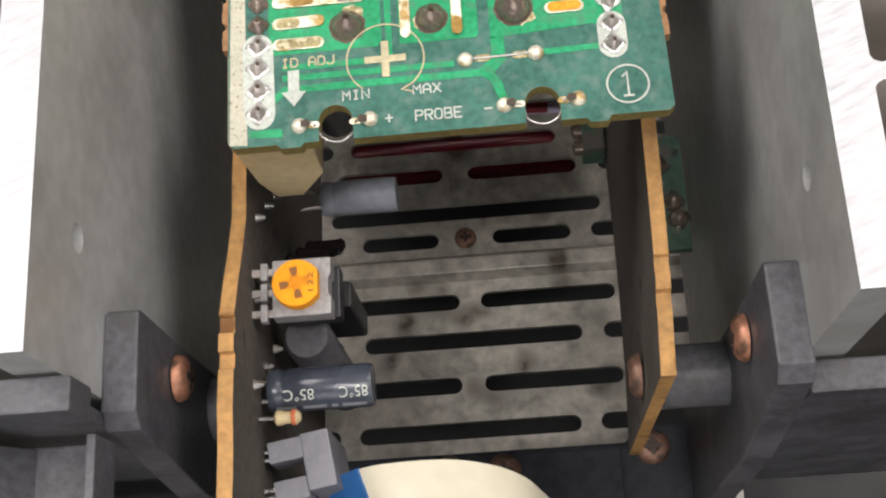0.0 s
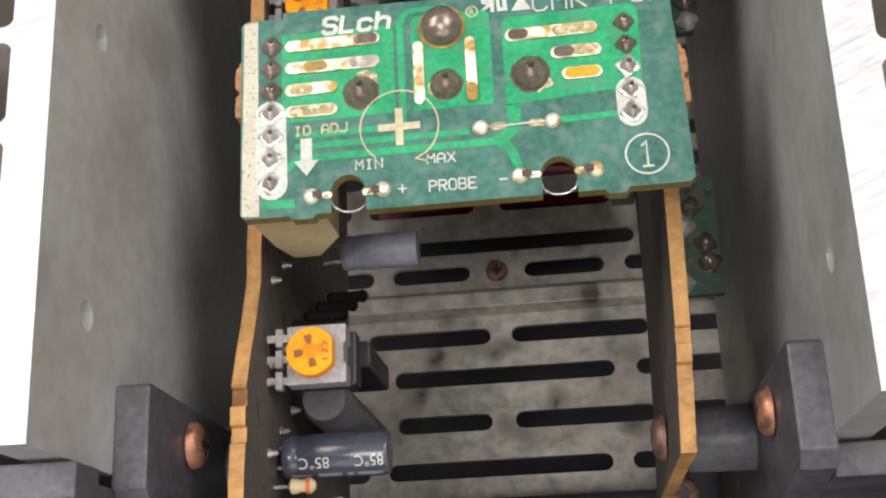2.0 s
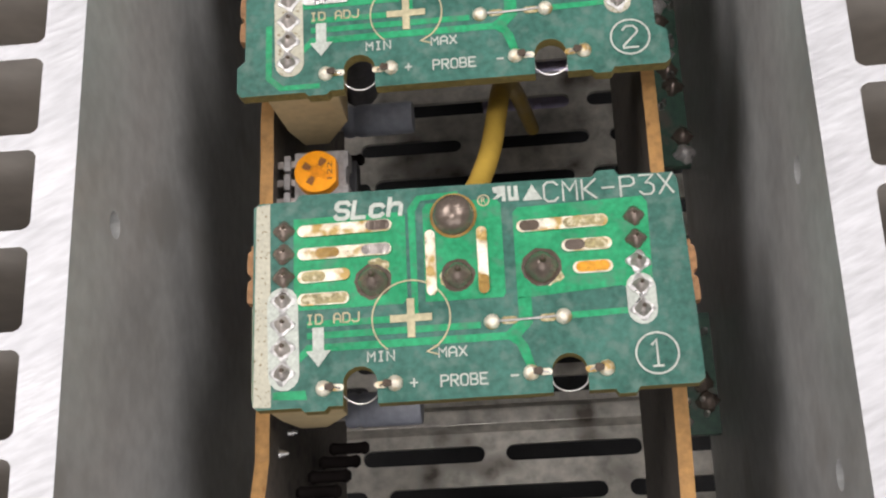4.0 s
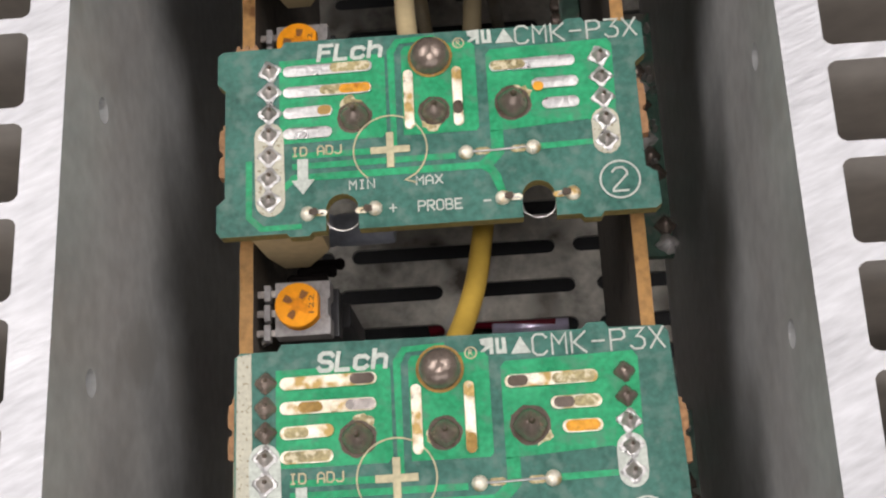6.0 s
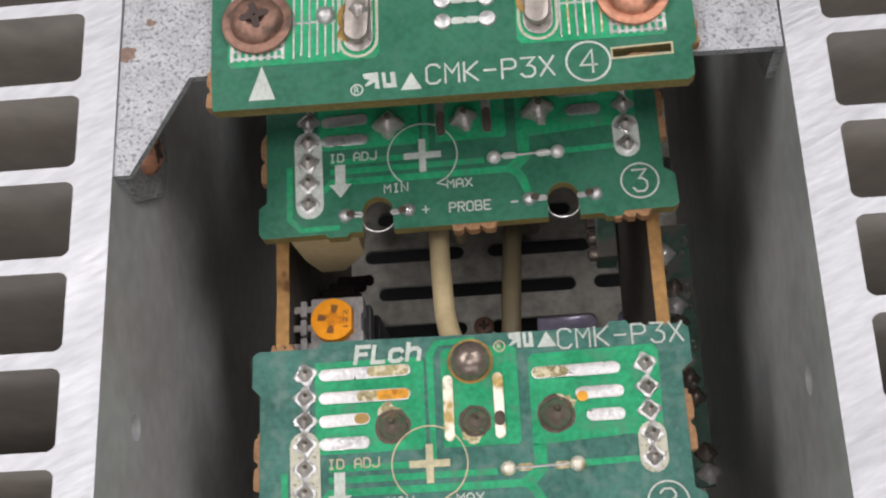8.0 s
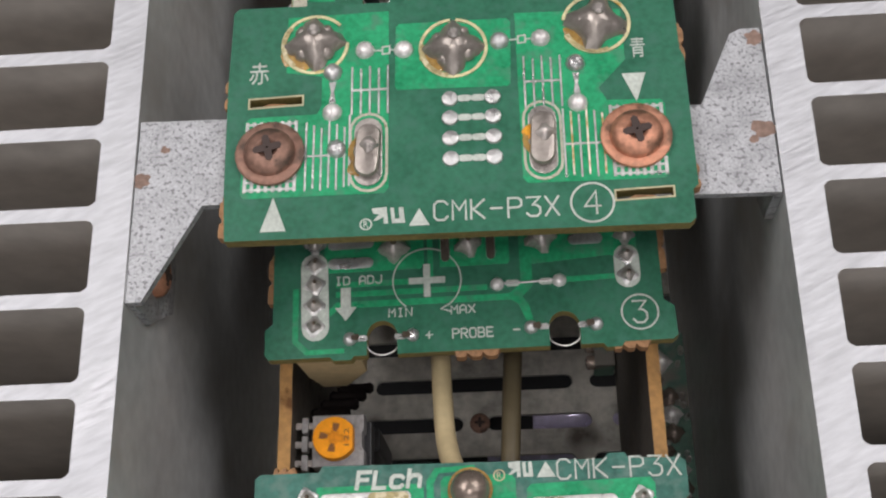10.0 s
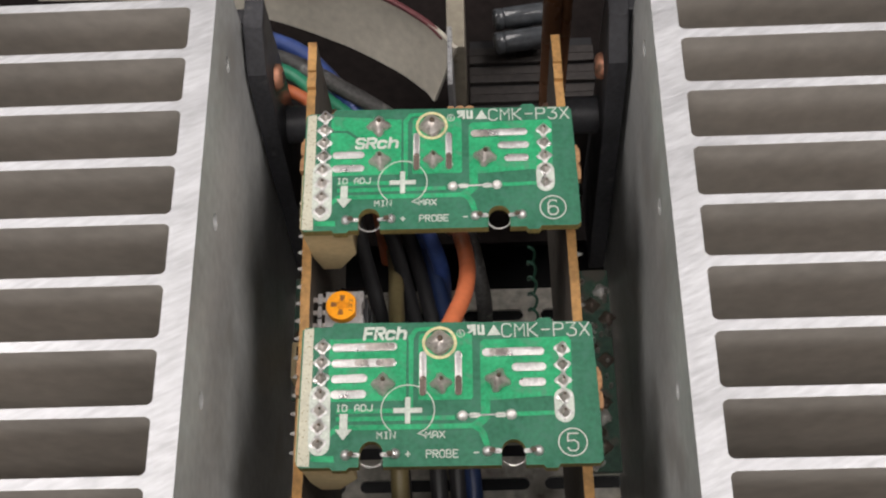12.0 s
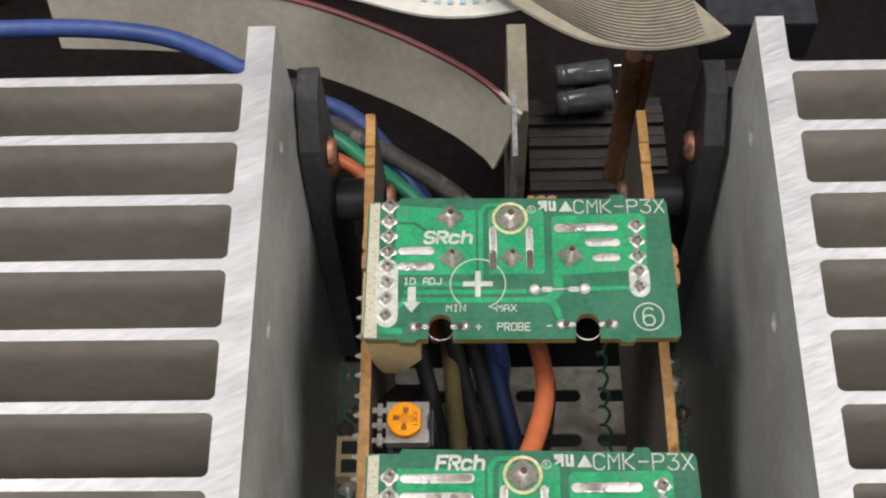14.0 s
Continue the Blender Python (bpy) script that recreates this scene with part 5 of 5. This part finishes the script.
# green coil of wire beside the upright board
coil = thing("wire_coil", (1.75, 20.9, 5.2), "thin dark green wire coiled beside the upright board", "cable")
part("coiled_wire", tube([(0.09 * math.cos(1.6 * k), 0.25 + 0.09 * k, 0.22 * math.sin(1.6 * k)) for k in range(26)], 0.032, 8, 3), wire_mat("dark_green_insulation", (0.03, 0.10, 0.065)), coil, smooth=True)
for y in (7.6, 14.2):
    ob = thing("terminal_strip", (1.75, y, 4.9), "green terminal parts on the upright board face", "connector", "terminal strips")
    part("block", box(0.12, 0.45, -0.4, 0.4, -0.5, 0.1, 0.03), GREEN_PCB, ob)
    for k in range(3):
        part("terminal", lathe([(0.12, 0), (0.12, 0.12), (0.05, 0.15)], 0.12, -0.28 + 0.28 * k, -0.1, 12, "-x"), SOLDER_DARK, ob, smooth=True)

# ---- cables that rise to the boards ----


def cable(name, pts, r, mat, label):
    x, y, z = pts[0]
    ob = thing(name, pts[0], label, "cable", "loose cables")
    part("jacket", tube([(a - x, b - y, c - z) for a, b, c in pts], r), mat, ob, smooth=True)
    return ob


cable("yellow_cable", [(0.9, 12.4, 1.2), (0.7, 11.6, 4.2), (0.58, 10.7, 6.6), (0.53, 9.9, 8.0), (0.49, 9.25, 8.8), (0.39, 8.5, 9.2), (0.26, 7.95, 9.55), (0.12, 7.5, 9.95), (0.02, 7.15, 10.33)], 0.13, W_YELLOW, "yellow insulated cable rising to the first board")
cable("cream_cable", [(-0.55, 15.8, 1.0), (-0.5, 15.2, 4.0), (-0.44, 14.4, 7.0), (-0.4, 13.5, 8.5), (-0.36, 12.75, 9.1), (-0.33, 12.1, 9.3), (-0.29, 11.6, 9.45), (-0.18, 11.15, 9.85), (0.0, 10.78, 10.33)], 0.13, W_CREAM, "cream insulated cable rising to the second board")
cable("brown_cable", [(0.9, 15.9, 1.0), (0.78, 15.2, 4.0), (0.68, 14.3, 7.0), (0.6, 13.3, 8.6), (0.54, 12.3, 9.2), (0.48, 11.2, 9.5), (0.4, 10.2, 9.6)], 0.12, W_BROWN, "dark brown cable between the boards")
cable("orange_cable", [(0.0, 25.0, 3.2), (0.15, 23.9, 5.6), (0.32, 22.6, 7.6), (0.46, 21.5, 8.6), (0.42, 20.7, 9.2), (0.25, 20.0, 9.75), (0.08, 19.5, 10.1), (0.03, 19.25, 10.33)], 0.15, W_ORANGE, "salmon orange cable rising to a green board")
cable("olive_cable", [(-1.5, 25.6, 2.0), (-1.2, 23.6, 4.0), (-1.05, 22.0, 5.6), (-0.95, 20.8, 6.5), (-0.85, 18.6, 7.4), (-0.8, 17.0, 7.0)], 0.165, W_OLIVE, "olive cable running under the boards")
# The blue one is coloured darker for the shade under the boards.
for k, (dx, m, nm) in enumerate(((-0.05, W_BLACK, "black_cable"), (0.32, W_BLACK, "black_cable"), (0.62, W_BLUE_SHADE, "blue_cable"), (-0.75, W_BLACK, "black_cable"))):
    cable(nm, [(-1.9 + dx * 0.5, 26.0, 4.8), (-1.2 + dx, 24.2, 4.4), (-0.75 + dx, 22.4, 4.6), (-0.45 + dx, 20.8, 4.9), (-0.2 + dx, 18.6, 5.2), (-0.1 + dx, 16.2, 4.2)], 0.17, m, ("dusty black" if m is W_BLACK else "blue") + " cable running under the boards")
# bundle at the far end
for pts, r, m, nm, lab in (
        ([(-11, 28.05, 9.0), (-9.3, 28.12, 9.0), (-7.7, 28.1, 9.0), (-6.3, 27.88, 9.0), (-5.4, 27.55, 8.9), (-4.6, 27.3, 8.5), (-3.9, 27.6, 7.4), (-2.9, 27.3, 7.0), (-1.9, 26.2, 6.6), (-0.9, 24.8, 5.6), (-0.2, 23.4, 4.8)], 0.17, W_BLUE, "blue_cable", "blue cable crossing behind the heat sink"),
        ([(-7.0, 28.0, 5.6), (-4.8, 27.9, 6.8), (-3.5, 27.3, 7.0), (-2.2, 26.5, 7.0), (-0.7, 25.5, 6.6), (0.3, 24.2, 5.4), (0.7, 22.8, 4.6)], 0.17, W_GREY, "grey_cable", "dusty grey braided cable behind the boards"),
        ([(-6.5, 27.6, 5.0), (-4.6, 27.5, 6.6), (-3.4, 26.95, 7.0), (-2.7, 26.4, 7.0), (-1.6, 25.5, 6.7), (-0.6, 24.3, 5.4)], 0.14, W_GREEN, "green_cable", "green insulated cable behind the boards"),
        ([(-6.0, 27.2, 4.6), (-4.4, 27.0, 6.4), (-3.4, 26.55, 6.9), (-2.6, 25.95, 6.9), (-1.6, 25.0, 5.6)], 0.13, W_ORANGE, "orange_cable", "orange insulated cable behind the boards"),
        ([(-6.4, 28.2, 5.6), (-4.4, 27.9, 6.6), (-3.2, 27.2, 6.6), (-2.2, 26.2, 6.5), (-1.4, 25.4, 6.2), (-0.5, 24.0, 4.6)], 0.15, W_BLUE, "blue_cable", "blue insulated cable behind the boards")):
    x, y, z = pts[-1]
    cable(nm, pts + [(x + 0.05, y - 0.3, z - 1.4), (x + 0.05, y - 0.4, z - 3.2)], r, m, lab)

# grey ribbon cable with a dark red edge
rib = thing("ribbon_cable", (0, 0, 0), "grey ribbon cable with a dark red edge wire", "cable")
rp = [(-9.8, 30.9, 5.9), (-7.0, 30.65, 6.0), (-4.4, 30.1, 6.0), (-2.5, 29.3, 6.0), (-1.15, 28.5, 6.0), (-0.35, 27.85, 6.0), (0.04, 27.4, 5.95)]
rs = [(0.0, -0.36, -1)] * 4 + [(0, -0.40, -1), (0, -0.46, -1), (0, -0.52, -1)]
strip = thing("steel_strip", (0.16, 27.4, 0.8), "narrow upright zinc steel strip behind the ribbon cable", "strip")
part("blade", box(-0.05, 0.05, -0.9, 0.6, 0, 6.1, 0.01), ZINC, strip)
part("strip", band(rp, rs, 1.75, 0.1, 20), RIBBON, rib)
edge = [Vector(p) - Vector(s).normalized() * 0.88 for p, s in zip(rp, rs)]
part("edge_wire", tube([tuple(p) for p in edge], 0.07, 8, 12), RED_EDGE, rib, smooth=True)
# white flat cables above
for pts, sd, w, lab, ridges in (
        ([(-3.6, 28.6, 10.4), (-2.4, 27.75, 10.9), (-1.1, 27.26, 11.0), (0.1, 27.42, 11.0), (1.2, 28.4, 10.8)], [(0, -1, 0.1)] * 5, 1.3, "white flat cable with pale blue printing", 0),
        ([(-0.6, 28.4, 11.1), (0.4, 27.45, 11.12), (1.3, 26.8, 11.14), (2.0, 26.6, 11.15), (2.6, 26.7, 11.1), (2.95, 26.9, 11.0)], [(0.1, -1, 0.25)] * 6, 1.9, "yellowed flat cable with grey conductor stripes", 22)):
    ob = thing("white_flat_cable", (0, 0, 0), lab, "cable", "white flat cables")
    part("strip", band(pts, sd, w, 0.05, 0), FFC_AGED if ridges else FFC_WHITE, ob)
    for j in range(ridges):
        off = w * ((j + 0.5) / ridges - 0.5)
        part("conductor", band([tuple(Vector(p) + Vector(d).normalized() * off + Vector((0, 0, 0.022))) for p, d in zip(pts, sd)], sd, w / ridges * 0.36, 0.03), FFC_WIRE, ob)
    if not ridges:
        line = smooth_path(pts, 12)
        for j in range(9):
            a, b = line[19 + 2 * j] + Vector((0, -0.36, 0.09)), line[20 + 2 * j] + Vector((0, -0.36, 0.09))
            part("printed_mark", band([tuple(a), tuple(a.lerp(b, 0.8))], [(0, -1, 0.1)] * 2, 0.075, 0.03), SKY_INK, ob)

# ---- dark parts behind ----
back = thing("rear_board", (0, 34, 0.8), "dark brown main circuit board behind the heat sinks", "circuit board")
part("laminate", box(-20, 20, -8.2, 13, -0.2, 0), BROWN_PCB, back)
trans = thing("transformer", (1.95, 29.4, 0.8), "dark laminated transformer block with steel edge", "transformer")
for k in range(9):
    part("lamination", box(-1.4, 1.6, -2.3 + 0.28 * k, -2.08 + 0.28 * k, 0, 3.1 + 0.08 * (k % 2), 0.02), IRON, trans)
part("core", box(-1.38, 1.58, -2.29, 0.4, 0, 3.05), RELAY, trans)
for y in (29.5, 30.2):
    ob = thing("filter_capacitor", (2.55, y, 4.4), "grey electrolytic capacitor lying behind the boards", "capacitor", "rear capacitors", turn=8)
    part("sleeve", lathe([(0.2, 0), (0.25, 0.03), (0.27, 0.08), (0.27, 0.2), (0.24, 0.24), (0.27, 0.28), (0.27, 1.2), (0.22, 1.25)], -1.4, 0, 0, 24, "x"), CAP_DARK, ob, smooth=True)
    part("lead", tube([(-0.05, 0.1, 0), (0.2, 0.1, -0.05), (0.3, 0.1, -0.3)], 0.04, 8, 3), STEEL, ob)
    part("holder", box(-0.9, -0.5, -0.2, 0.2, -3.6, -0.27, 0.05), BROWN_PCB, ob)
post = thing("brown_post", (2.4, 27.7, 0.8), "shiny brown plastic posts behind the upright board", "post")
BROWN_GLOSS = wire_mat("brown_plastic", (0.13, 0.06, 0.03), 0.25)
part("shaft", lathe([(0.2, 0), (0.2, 7.5), (0.16, 7.6)], -0.06, 0, 0, 20), BROWN_GLOSS, post, smooth=True)
part("shaft", lathe([(0.12, 0), (0.12, 7.3), (0.08, 7.4)], 0.24, 0.08, 0, 16), BROWN_GLOSS, post, smooth=True)
white = thing("plug_housing", (0.27, 29.2, 0.8), "pale plug housing on the rear board", "connector")
part("housing", box(-0.2, 0.21, -1.1, 1.1, 0, 5.2, 0.04), FFC_AGED, white)
for k in range(7):
    ob = thing("rear_component", (-14 + 3.4 * k, 36 + 1.7 * (k % 3), 0.8), "dark upright component on the rear board", "component", "rear components")
    part("case", lathe([(0.9, 0), (0.95, 0.1), (0.95, 2.6 + 0.5 * (k % 3)), (0.85, 2.8 + 0.5 * (k % 3))], 0, 0, 0, 24), RELAY, ob, smooth=True)
# front board below the camera's start
front = thing("front_board", (0, -4, 0.6), "dark circuit board in front of the heat sinks", "circuit board")
part("laminate", box(-20, 20, -10, 5.2, -0.2, 0), BROWN_PCB, front)
for x, y in ((2.6, 0.9), (-5.5, 0.2)):
    ob = thing("bright_can", (x, y, 0.6), "shiny aluminium can on the front board", "capacitor", "bright cans")
    part("can", lathe([(0.5, 0), (0.55, 0.05), (0.55, 4.6), (0.5, 4.72), (0.2, 4.74)], 0, 0, 0, 24), STEEL, ob, smooth=True)

# screw ends that come out between the fins
for s, y in ((-1, 13.15), (1, 14.95), (-1, 15.2), (1, 12.0)):
    ob = thing("screw_end", (s * 3.97, y, 11.2), "copper screw tip poking out between heat sink fins", "screw", "screw ends")
    part("tip", lathe([(0.13, 0), (0.13, 0.12), (0.09, 0.16)], 0, 0, 0, 14, "x" if s > 0 else "-x"), COPPER, ob, smooth=True)

for x, y in ((-0.17, 7.5), (-0.2, 14.05)):
    pan_screw(tray, x, y, FLOOR_Z, 0.2, COPPER_DARK)
